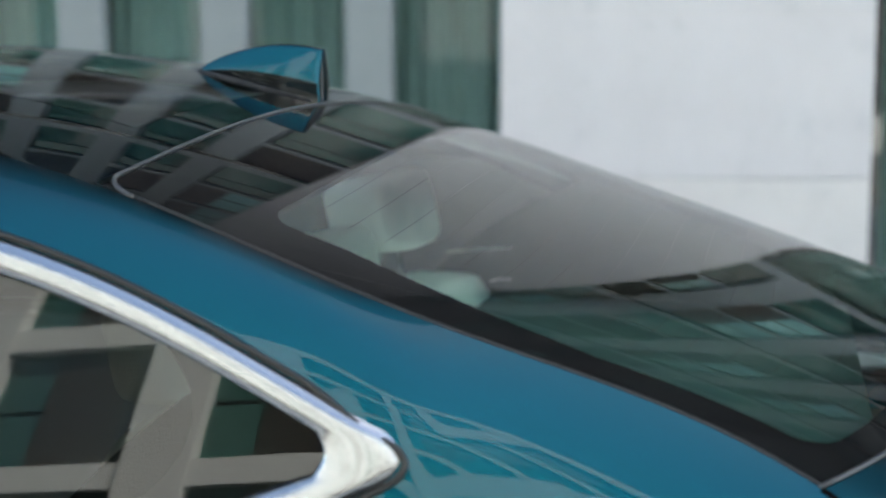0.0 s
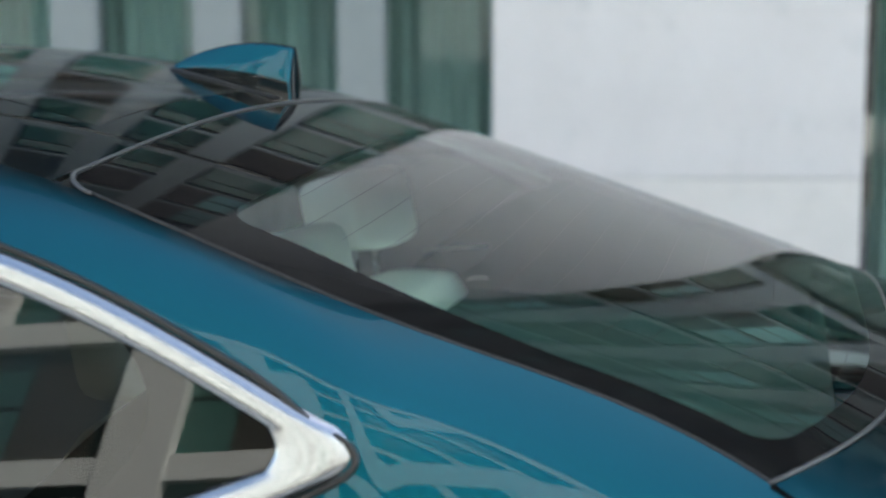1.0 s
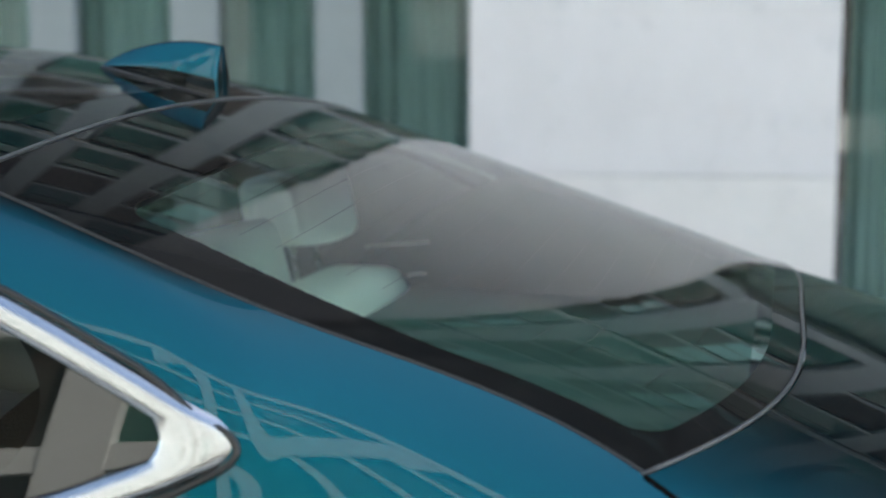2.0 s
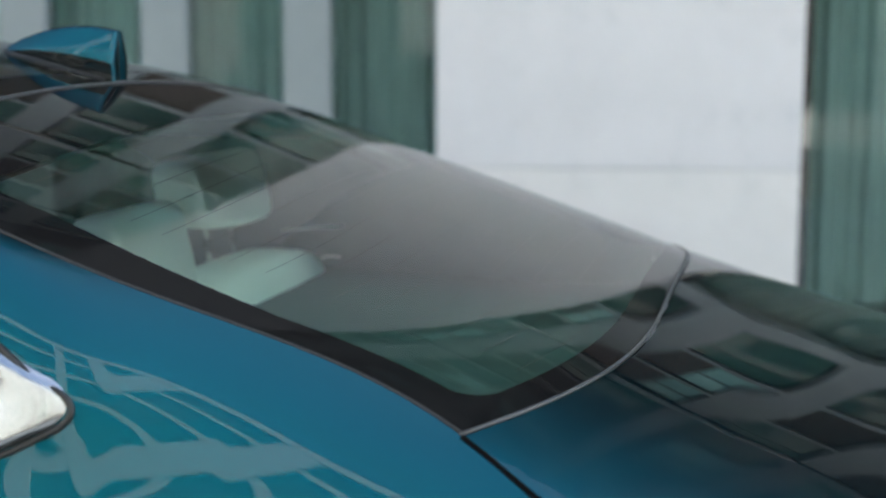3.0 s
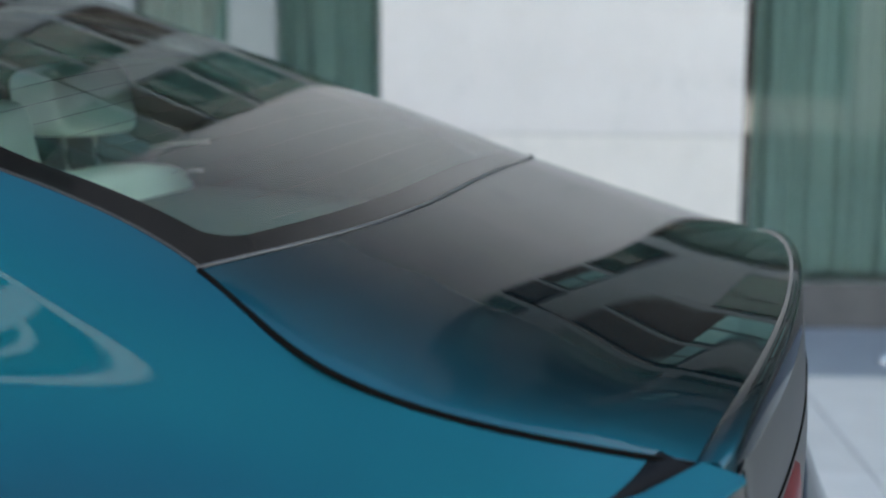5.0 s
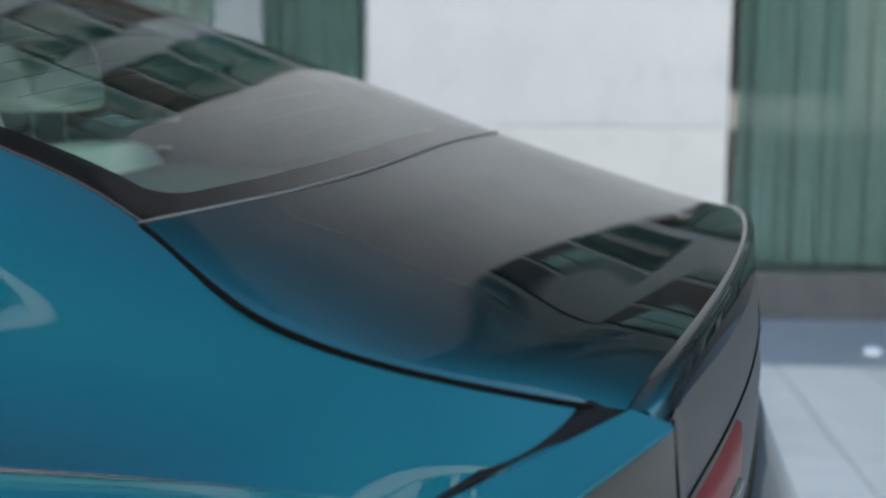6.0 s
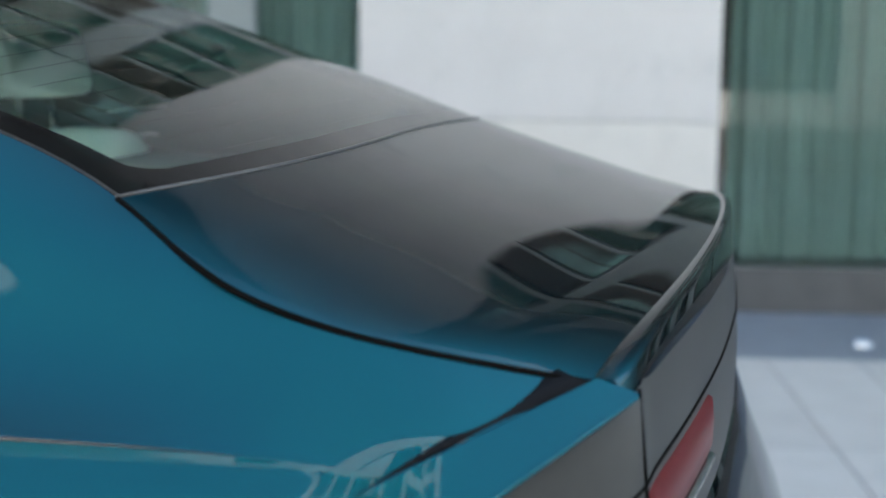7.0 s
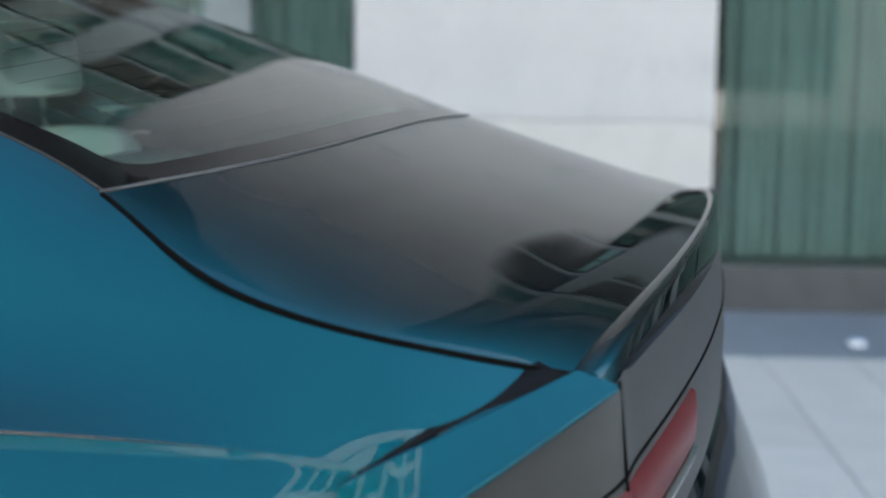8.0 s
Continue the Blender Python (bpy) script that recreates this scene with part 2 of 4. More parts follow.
def fair(knots, values, stiff=2e-4, n=400):
    """A fair curve that runs near values at knots with the least change of curvature."""
    x, y = np.asarray(knots, float), np.asarray(values, float)
    g = np.linspace(x[0], x[-1], n)
    a = np.zeros((len(x), n))
    for k, q in enumerate(x):
        i = min(int((q - g[0]) / (g[1] - g[0])), n - 2)
        t = (q - g[i]) / (g[1] - g[0])
        a[k, i], a[k, i + 1] = 1 - t, t
    d = np.diff(np.eye(n), 3, axis=0) / (g[1] - g[0]) ** 2.5 * stiff
    f = np.linalg.solve(a.T @ a + d.T @ d + 1e-12 * np.eye(n), a.T @ y)
    return lambda q: np.interp(q, g, f)


# ---- the ground ----
PHI, WALL = radians(9.452), (-0.7318, 4.8969)
STREET = Matrix.Translation((*WALL, 0)) @ Matrix.Rotation(PHI, 4, "Z")  # u along the far wall, v into it


def sheet(name, u0, u1, v0, v1, z, mat):
    return mesh(name, [(u0, v0, z), (u1, v0, z), (u1, v1, z), (u0, v1, z)], [(0, 1, 2, 3)], mat)


ground = new("ground", sheet("ground", -400, 400, -400, 400, -0.06, ASPHALT))
ground.matrix_basis = STREET
tagged(ground, "dark asphalt roadway between the two buildings", "ground", kind="structure")
pavement = new("pavement", box("pavement", -60, 60, -7.87, -1.06, -0.08, -0.012, JOINT))
pavement.matrix_basis = STREET
tagged(pavement, "pavement of light grey stone slabs with sanded joints", "pavement", kind="structure")
strip = new("slate_strip", box("slate_strip", -60, 60, -1.06, 0.0, -0.08, 0.0, SLATE, 0.004))
strip.matrix_basis = STREET
tagged(strip, "blue grey slate strip along the foot of the facade", "paving strip", kind="structure")

# ---- the car's surfaces ----
# knots along the car: x at the side edge, half width, edge height, three orders of crown, two of bow
TOP = [
    (-3.65, 0.6, 0.68, 0.0330, 0.0202, -0.0032, -0.2200, 0.0000),
    (-3.2, 0.69, 0.86, 0.0330, 0.0202, -0.0032, -0.1000, 0.0000),
    (-2.35, 0.7, 1.02, 0.0330, 0.0202, -0.0032, -0.1200, 0.0000),
    (-1.95, 0.63, 1.2, 0.0398, 0.0241, -0.0038, -0.0800, 0.0000),
    (-1.5, 0.575, 1.365, 0.0459, 0.0179, -0.0036, -0.0600, 0.0000),
    (-0.9, 0.59, 1.42, 0.0392, 0.0195, -0.0035, 0.0000, 0.0000),
    (-0.4, 0.5847, 1.424, 0.0392, 0.0155, -0.0015, -0.0254, 0.0165),
    (0.0012, 0.6442, 1.3519, 0.0403, 0.0128, -0.0017, -0.0376, 0.0422),
    (0.3245, 0.6541, 1.235, 0.0435, 0.0112, -0.0018, -0.0293, 0.0893),
    (0.6242, 0.6641, 1.1229, 0.0225, 0.0039, 0.0051, -0.0184, 0.1491),
    (0.6917, 0.703, 1.089, 0.0200, 0.0037, 0.0067, -0.0089, 0.1621),
    (0.7485, 0.732, 1.0637, 0.0230, 0.0045, 0.0095, 0.0020, 0.1548),
    (0.7994, 0.745, 1.0469, 0.0268, 0.0043, 0.0110, 0.0121, 0.1361),
    (0.928, 0.748, 1.0195, 0.0358, -0.0009, 0.0107, 0.0365, 0.0734),
    (1.0519, 0.7093, 0.9945, 0.0412, -0.0033, 0.0194, 0.0602, 0.0148),
]
TOPF = [curve_of([r[0] for r in TOP], [r[k] for r in TOP]) for k in range(1, 8)]


def curl(v):
    """How far the boot lid turns down along its side edges."""
    a, b = np.clip((np.asarray(v, float) - 0.60) / 0.10, 0, 1), np.clip((1.06 - np.asarray(v, float)) / 0.10, 0, 1)
    return 0.005 * a * a * (3 - 2 * a) * (0.35 + 0.65 * b * b * (3 - 2 * b))


def top(s, v):
    """The car's upper skin: s from -1 (near side) to 1, v along the car."""
    half, ze, c2, c4, c8, b2, b4 = (f(v) for f in TOPF)
    a2 = np.asarray(s, float) ** 2
    return np.stack([v + b2 * (1 - a2) + b4 * (1 - a2**2), half * s, ze + c2 * (1 - a2) + c4 * (1 - a2**2) + c8 * (1 - a2**4) + curl(v) * (1 - a2**22)], -1)


def top_grid(s, v, lift=0.0):
    ss, vv = np.meshgrid(s, v, indexing="ij")
    p = top(ss, vv)
    p[..., 2] += lift
    return p


SIDE_X = [-3.6, -2.4, -1.95, -1.5, -0.9, -0.4, -0.056, 0.154, 0.315, 0.47, 0.624, 0.80, 0.93, 1.0, 1.052]
SIDE = [  # y and z of each line along the flank, from the window frame down
    ([-0.70, -0.77, -0.75, -0.72, -0.70, -0.700, -0.722, -0.732, -0.739, -0.725, -0.717, -0.760, -0.765, -0.744, -0.718], [0.66, 0.99, 1.16, 1.305, 1.371, 1.366, 1.316, 1.238, 1.161, 1.110, 1.070, 1.027, 0.998, 0.985, 0.978]),
    ([-0.80, -0.83, -0.83, -0.825, -0.82, -0.815, -0.808, -0.795, -0.775, -0.765, -0.760, -0.785, -0.786, -0.760, -0.732], [0.62, 0.95, 0.99, 1.0, 1.005, 1.015, 1.025, 1.04, 1.06, 1.040, 1.015, 0.995, 0.972, 0.962, 0.956]),
    ([-0.84, -0.87, -0.88, -0.885, -0.885, -0.882, -0.88, -0.88, -0.88, -0.862, -0.843, -0.83, -0.81, -0.785, -0.758], [0.56, 0.90, 0.93, 0.945, 0.952, 0.955, 0.955, 0.955, 0.955, 0.954, 0.952, 0.948, 0.935, 0.926, 0.922]),
    ([-0.87, -0.86, -0.86, -0.86, -0.86, -0.857, -0.855, -0.854, -0.853, -0.834, -0.816, -0.806, -0.79, -0.77, -0.748], [0.48] + [0.76] * 14),
    ([-0.87, -0.87, -0.87, -0.87, -0.87, -0.868, -0.866, -0.865, -0.86, -0.842, -0.822, -0.808, -0.79, -0.77, -0.748], [0.40] + [0.48] * 14),
    ([-0.82] + [-0.86] * 10 + [-0.835, -0.80, -0.765, -0.73], [0.26] * 15),
]
# the panel behind the side window: its y as a smooth function of x and height
BODY = np.array([
    [-0.7490, 0.0784, -0.0377, 0.0820, -0.0116],
    [0.0102, -0.0074, 0.0885, 0.0348, 0.0258],
    [-0.0597, 0.0443, 0.0358, -0.0770, 0.1245],
    [0.0304, 0.0187, -0.0048, 0.0587, 0.0010],
    [0.0521, -0.0252, 0.0043, 0.0484, -0.0942],
    [0.0059, 0.0057, -0.0238, -0.0667, -0.0054],
])


def body_y(x, z):
    z = np.asarray(z, float)
    return np.polynomial.polynomial.polyval2d(np.full_like(z, (x - 0.6) / 0.4), (z - 1.03) / 0.12, BODY)


SIDEF = [(fair(SIDE_X, y), fair(SIDE_X, z)) for y, z in SIDE]
SIDE_W = np.array([0, 1, 2, 3, 4, 5, 6], float)


def smooth(x, a, b):
    q = min(1.0, max(0.0, (x - a) / (b - a)))
    return q * q * (3 - 2 * q)


def side_section(x, w):
    """Points of the near flank at x, for w from 0 (upper edge) to 3 (crease) and on to 6 (sill)."""
    e = top(-1.0, x)
    ys = np.array([e[1]] + [float(f(x)) for f, _ in SIDEF])
    zs = np.array([e[2]] + [float(g(x)) for _, g in SIDEF])
    ys[3] -= 0.008 * smooth(x, 0.86, 0.95)
    step = 0.006 * np.clip((0.87 - x) / 0.25, 0, 1)
    yl = ys[3:].copy()
    yl[0] += step
    t = top(-0.965, x)  # runs on from the upper skin without a crease
    wu = np.r_[-0.26, SIDE_W[:4]]
    up = np.stack([curve_of(wu, np.r_[t[1], ys[:4]])(w), curve_of(wu, np.r_[t[2], zs[:4]])(w)], -1)
    rail = np.clip((0.36 - x) / 0.22, 0, 1)
    if rail > 0:  # the rail over the window: a plain rounded turn from the roof down to the frame
        rail = rail * rail * (3 - 2 * rail)
        dy, slope = ys[1] - ys[0], (e[2] - t[2]) / (e[1] - t[1])
        q = np.clip(w, 0, 1)
        high = np.stack([ys[0] + dy * q, zs[0] + dy * slope * q + (zs[1] - zs[0] - dy * slope) * q**2], -1)
        up = np.where((w <= 1)[:, None], up * (1 - rail) + high * rail, up)
    back = np.clip((x - 0.22) / 0.12, 0, 1)
    if back > 0:
        back = back * back * (3 - 2 * back)
        q = np.clip(w / 3, 0, 1)
        z = zs[0] + (zs[3] - zs[0]) * q
        miss_top, miss_low = ys[0] - body_y(x, zs[0]), ys[3] - body_y(x, zs[3])
        up = up * (1 - back) + np.stack([body_y(x, z) + miss_top * (1 - q) * (1 - np.clip((x - 0.62) / 0.12, 0, 1)) + miss_low * q**2, z], -1) * back
    tail = smooth(x, 0.70, 0.86)
    if tail > 0:  # towards the tail it turns evenly from the boot's edge down to the crease
        q, k = np.clip(w / 3, 0, 1), 0.02 + 0.28 * smooth(x, 0.86, 0.97)
        even = np.stack([ys[0] + (ys[3] - ys[0]) * (q * (1 + k) - k * q * q), zs[0] + (zs[3] - zs[0]) * q], -1)
        up = up * (1 - tail) + even * tail
    lo = np.stack([curve_of(SIDE_W[3:], yl)(w), curve_of(SIDE_W[3:], zs[3:])(w)], -1)
    lo[:, 1] -= 0.004 * (w > 3) * np.clip((0.87 - x) / 0.25, 0, 1)
    # below the crease the panel swells outward over the wheels
    lo[:, 0] -= 0.115 * np.tanh(np.maximum(zs[3] - lo[:, 1], 0) / 0.10) * np.clip((0.98 - x) / 0.14, 0, 1)
    yz = np.where((w <= 3)[:, None], up, lo)
    return np.c_[np.full(len(w), x), yz]


def mirrored(p):
    q = np.array(p, float)
    q[..., 1] *= -1
    return q


car = tagged(new("car"), "glossy teal blue metallic saloon car parked on light paving", "car")
S = np.sin(np.linspace(-1, 1, 61) * math.pi / 2)
rv = np.linspace(-1.5, -0.001, 60)
# an added roof pane, not a known part, lets daylight into the cabin
ROOF_IN = lambda i, j: abs(S[i] + S[i + 1]) / 2 < 0.74 and -1.25 < rv[j] < -0.07
part("roof_panel", grid("roof_panel", top_grid(S, rv), PAINT, flip=True, keep=lambda i, j: not ROOF_IN(i, j)), car)
roof_glass = part("roof_glass", grid("roof_glass", top_grid(S, rv, 0.0005), ROOFGLASS, flip=True, keep=ROOF_IN), car, "glass roof pane added to let daylight into the cabin")
roof_glass.visible_shadow = False
part("bonnet", grid("bonnet", top_grid(S, np.linspace(-3.65, -2.35, 30)), PAINT, flip=True), car)
windscreen = part("windscreen", grid("windscreen", top_grid(S, np.linspace(-2.345, -1.505, 24)), GLASS, flip=True), car, "green tinted glass")
windscreen.visible_shadow = False
# rear window: clear pane with a printed black border all round
fine = np.linspace(0.86, 0.95, 60)
gs = np.unique(np.r_[np.linspace(-1, 1, 121), -0.945, 0.945, fine, -fine])
gv = np.unique(np.r_[np.linspace(0.005, 0.6195, 110), 0.126, 0.596, np.linspace(0.560, 0.600, 34), np.linspace(0.120, 0.160, 30)])
gp = top_grid(gs, gv)


def clear(i, j):
    s, v = (gs[i] + gs[i + 1]) / 2, (gv[j] + gv[j + 1]) / 2
    a, b = abs(s) / (0.905 + 0.04 * min(1.0, max(0.0, (v - 0.2) / 0.22)) if s < 0 else 0.80), abs(v - 0.361) / 0.235
    return a < 1 and b < 1 and (max(a - 0.95, 0) / 0.05) ** 2 + (max(b - 0.90, 0) / 0.10) ** 2 < 1


rear_window = part("rear_window", grid("rear_window", gp, GLASS, flip=True, keep=clear), car, "sloping green tinted glass with heating wires")
rear_window.visible_shadow = False
part("window_border", grid("window_border", gp, FRIT, flip=True, keep=lambda i, j: not clear(i, j)), rear_window, "printed black border")
part("border_backing", grid("border_backing", top_grid(gs, gv, -0.005), SEATGREY, flip=True, keep=lambda i, j: not clear(i, j)), rear_window, "dull dark edge under the border")
for k in range(15):
    v = 0.145 + 0.435 * k / 14
    part("heating_wire", tube("heating_wire", top_grid(np.linspace(-0.83, 0.83, 41), [v], -0.003)[:, 0], 0.0002, material("copper_heating_wire", (0.09, 0.05, 0.04), rough=0.9, spec=0.05) if k == 0 else bpy.data.materials["copper_heating_wire"], sides=4), rear_window)
edge = lambda v: top_grid(np.linspace(-1, 1, 81), [v])[:, 0]
turn_a = np.linspace(0, math.pi / 2, 14)
corner = [(-1 + 0.05 * (1 - math.cos(a)), 0.002 + 0.035 * (1 - math.sin(a))) for a in turn_a]
seam_sv = corner + [(q, 0.002) for q in np.linspace(-0.94, 0.94, 70)] + [(-q, v) for q, v in corner[::-1]]
part("roof_seam", tube("roof_seam", np.array([top(np.array(q), np.array(v)) for q, v in seam_sv]) + (0, 0, 0.0005), 0.0022, GASKET), car, "thin grey seal between roof and glass")
part("lower_seal", tube("lower_seal", edge(0.6218), 0.0020, GASKET), car, "thin grey seal below the glass")
for sg in (-1, 1):
    pts = top_grid([sg * 0.997], np.linspace(0.036, 0.6215, 60))[0]
    part("side_seal", tube("side_seal", pts, 0.0018, RUBBER), car)
# boot lid, with the tail flicked up into a lip
tv = np.linspace(0.6243, 1.052, 80)
LS = np.unique(np.r_[S, np.linspace(0.86, 1, 24), -np.linspace(0.86, 1, 24)])
part("boot_lid", grid("boot_lid", top_grid(LS, tv), PAINT, flip=True), car, "teal boot lid with an upswept tail lip")
lip = edge(1.052)
PLAN_Y = [0.0, 0.30, 0.55, 0.66, 0.71, 0.785, 0.840, 0.855, 0.86]
PLAN_X = [1.140, 1.130, 1.105, 1.088, 1.072, 0.992, 0.905, 0.81, 0.72]
reach = np.maximum(curve_of(PLAN_Y, PLAN_X)(np.abs(lip[:, 1])) + 0.006 - lip[:, 0], 0.018)
LIP = ((0, 0), (0.04, 0.0015), (0.12, 0.0026), (0.64, 0.0022), (0.75, 0.0008), (0.80, -0.003), (1.0, -0.046), (0.985, -0.0485), (0.85, -0.050), (-1.0, -0.052))
rear = np.stack([lip + np.stack([reach * k, 0 * reach, 0 * reach + h], -1) for k, h in LIP], 1)
part("tail_lip", grid("tail_lip", rear, PAINT, flip=True), car, "glossy upright edge of the boot lip")
for sg in (-1, 1):
    gap = top_grid([sg * 1.0], np.linspace(0.624, 1.052, 60))[0] + (0, 0, -0.001)
    part("boot_gap", tube("boot_gap", gap, 0.0032, GAP), car, "black shut line beside the boot lid")


# ---- flanks ----
WIN_LOW_X = np.array([-2.1, -1.2, -0.4, -0.085, 0.067, 0.163, 0.220, 0.274, 0.294, 0.315])
WIN_LOW_Z = np.array([0.96, 0.98, 1.0, 1.027, 1.056, 1.080, 1.101, 1.122, 1.136, 1.157])
low_z = curve_of(WIN_LOW_X, WIN_LOW_Z)
up_z = SIDEF[0][1]
WF = np.r_[np.linspace(0, 3, 71), np.linspace(3.012, 6, 60)]


FX = np.unique(np.r_[np.linspace(-3.6, -0.3, 90), np.linspace(-0.3, 1.052, 190)])
flank = np.stack([side_section(x, WF) for x in FX])
# ease the run of the panel behind the window
ker = np.exp(-0.5 * (np.arange(-20, 21) / 7.0) ** 2)
ker /= ker.sum()
ease = np.clip((FX - 0.33) / 0.10, 0, 1) * np.clip((0.88 - FX) / 0.14, 0, 1)
ease = ease[:, None] * np.clip(WF / 0.5, 0, 1)[None]
for c in (1, 2):
    pad = np.pad(flank[:, :, c], ((20, 20), (0, 0)), mode="edge")
    soft = sum(k * pad[n : n + len(FX)] for n, k in enumerate(ker))
    flank[:, :, c] += (soft - flank[:, :, c]) * ease
WHEELS = (-2.75, 0.10)


def tail_line(x):
    """Height at which the flank gives way to the tail panel."""
    return 0.985 - 0.62 * (1.083 - x)


for i, x in enumerate(FX):
    if x > 0.88:
        low = flank[i, :, 2] < tail_line(x)
        flank[i, low, 1] = np.interp(tail_line(x), flank[i, ::-1, 2], flank[i, ::-1, 1])
        flank[i, low, 2] = tail_line(x)


def solid(i, j):
    x, z = flank[i : i + 2, j : j + 2, 0].mean(), flank[i : i + 2, j : j + 2, 2].mean()
    if z < 0.72 and any((x - c) ** 2 + (z - 0.34) ** 2 < 0.385**2 for c in WHEELS):
        return False
    if x > 0.89 and z < tail_line(x) + 1e-4:
        return False
    return not (-2.0 < x < 0.288 and low_z(x) + 0.006 < z < up_z(x) - 0.008)


def at_height(x, z):
    """The flank's point at x with height z, between the window frame and the crease."""
    w = np.linspace(0.6, 3, 120)
    p = side_section(x, w)
    return np.array([np.interp(z, p[::-1, 2], p[::-1, k]) if k != 2 else z for k in range(3)])


PX = np.linspace(-2.0, 0.31, 120)


def pane_sheet():
    rows = []
    for x in PX:
        a = at_height(x, up_z(x) - 0.002) + (0, 0.010, 0)
        b = at_height(x, low_z(x) - 0.004) + (0, 0.010, 0)
        q = np.linspace(0, 1, 30)[:, None]
        rows.append(a + (b - a) * q + np.array((0, -0.008, 0)) * (4 * q * (1 - q)))
    sheet_p = np.array(rows)
    # a plain, evenly curved pane
    q = sheet_p[(PX > -0.9) & (PX < 0.23)].reshape(-1, 3)
    terms = lambda x, z: np.stack([x**i * (z - 1.15) ** k for i in range(4) for k in range(4 - i)], -1)
    co = np.linalg.lstsq(terms(q[:, 0], q[:, 2]), q[:, 1], rcond=None)[0]
    flat_y = terms(sheet_p[..., 0], sheet_p[..., 2]) @ co + 0.003
    near = np.clip((sheet_p[..., 0] + 0.9) / 0.3, 0, 1)
    sheet_p[..., 1] += (flat_y - sheet_p[..., 1]) * near
    return sheet_p


PANE = pane_sheet()


TIP_X, TIP_R = 0.278, 0.026  # where the window frame turns, and how far its rounded end runs on


def flank_parts(turn):
    flip = turn(np.array([0, 1.0, 0]))[1] < 0
    part("side_panel", grid("side_panel", turn(flank), PAINT, flip=not flip, keep=solid), car)
    # a tapered black strip stands in for the dark reflection along the crease
    run = [k for k, x in enumerate(FX) if -1.8 < x < 0.835]
    thin = np.array([0.0036 * min(1.0, (0.835 - FX[k]) / 0.45) for k in run])[:, None]
    ridge = flank[run, 70]
    line = np.stack([ridge + thin * np.array((0, d, h)) for d, h in ((0.6, 1.0), (-0.5, 0.7), (-0.9, 0.0), (-0.5, -0.7), (0.6, -1.0))], 1)
    part("crease_line", grid("crease_line", turn(line), GLOSSBLACK, flip=not flip), car, "fine crease along the flank, its dark reflection laid on as a black strip")
    pane = part("side_window", grid("side_window", turn(PANE), DARKGLASS, flip=not flip), car, "dark tinted side glass")
    pane.visible_shadow = False
    # inner pillar trim that narrows the view through the side glass
    inner = []
    for k in np.linspace(0, 1, 30):
        z_mid = 1.03 + 0.26 * k
        xs = np.linspace((0.115 if not flip else -0.22) - 9.0 * (z_mid - 1.165) ** 2, 0.33, 40)
        inner.append([at_height(x, np.clip(z_mid, low_z(x) - 0.02, up_z(x) + 0.012)) + (0, 0.045, 0) for x in xs])
    inner = np.array(inner)
    part("pillar_trim", grid("pillar_trim", turn(inner), TRIM, flip=not flip), car, "pale grey inner pillar trim")
    # bright frame: a broad upper bar, a lower bar and the pointed end piece
    xs = np.linspace(-1.9, TIP_X, 110)
    upper = np.array([side_section(x, np.array([1.0]))[0] for x in xs])
    lower = np.array([at_height(x, low_z(x)) for x in xs])
    turn_q = np.linspace(0, 1, 16)[1:-1, None]
    tip = upper[-1] + (lower[-1] - upper[-1]) * turn_q + np.array((TIP_R, 0, 0)) * np.sin(turn_q * math.pi) ** 0.7
    tip[:, 1] = [at_height(min(x, 0.33), z)[1] for x, _, z in tip]
    seal = np.concatenate([upper + (0, -0.001, 0.001), tip + (0.002, -0.001, 0), lower[::-1] + (0, -0.001, -0.003)])
    part("frame_seal", tube("frame_seal", turn(seal), 0.0032, RUBBER), car, "black rubber round the bright frame")
    outer, innerp = [], []
    fs = np.linspace(0, 1, 120)
    for f in fs:
        outer.append((-1.9 + f * (1.9 + TIP_X), "u", 0.003))
        innerp.append((-1.9 + f * 2.131, "u", 0.031))
    for a in np.linspace(0, 1, 14)[1:-1]:
        outer.append((TIP_X + (TIP_R - 0.002) * math.sin(a * math.pi) ** 0.7, "t", a))
        innerp.append((0.231 + 0.007 * math.sin(a * math.pi), "t", a))
    for f in fs[::-1]:
        outer.append((-1.9 + f * (1.9 + TIP_X), "l", 0.001))
        innerp.append((-1.9 + f * 2.131, "l", 0.030 - 0.008 * (1 - f)))

    def spot(x, line, k, edge_in):
        if line == "u":
            return x, up_z(x) - k
        if line == "l":
            return x, low_z(x) + k
        x0 = min(x, TIP_X)
        hi, lo = (up_z(x0) - 0.031, low_z(x0) + 0.030) if edge_in else (up_z(x0) - 0.003, low_z(x0) + 0.001)
        return x, hi + (lo - hi) * k

    band = []
    for o, n in zip(outer, innerp):
        (xo, zo), (xn, zn) = spot(*o, False), spot(*n, True)
        line = []
        for q in np.linspace(0, 1, 17):
            p = at_height(xo + (xn - xo) * q, zo + (zn - zo) * q)
            out = 0.001 + 0.0075 * (1 - abs(q / 0.42 - 1) ** 2.6 if q < 0.42 else 1 - ((q - 0.42) / 0.58) ** 2)
            line.append(p + np.array((0, -out if q < 1 else 0.012, 0)))
        band.append(line)
    part("window_trim", grid("window_trim", turn(np.array(band)), CHROME, flip=not flip), car, "polished chrome window surround with a pointed end")


flank_parts(lambda p: np.array(p, float))
flank_parts(mirrored)

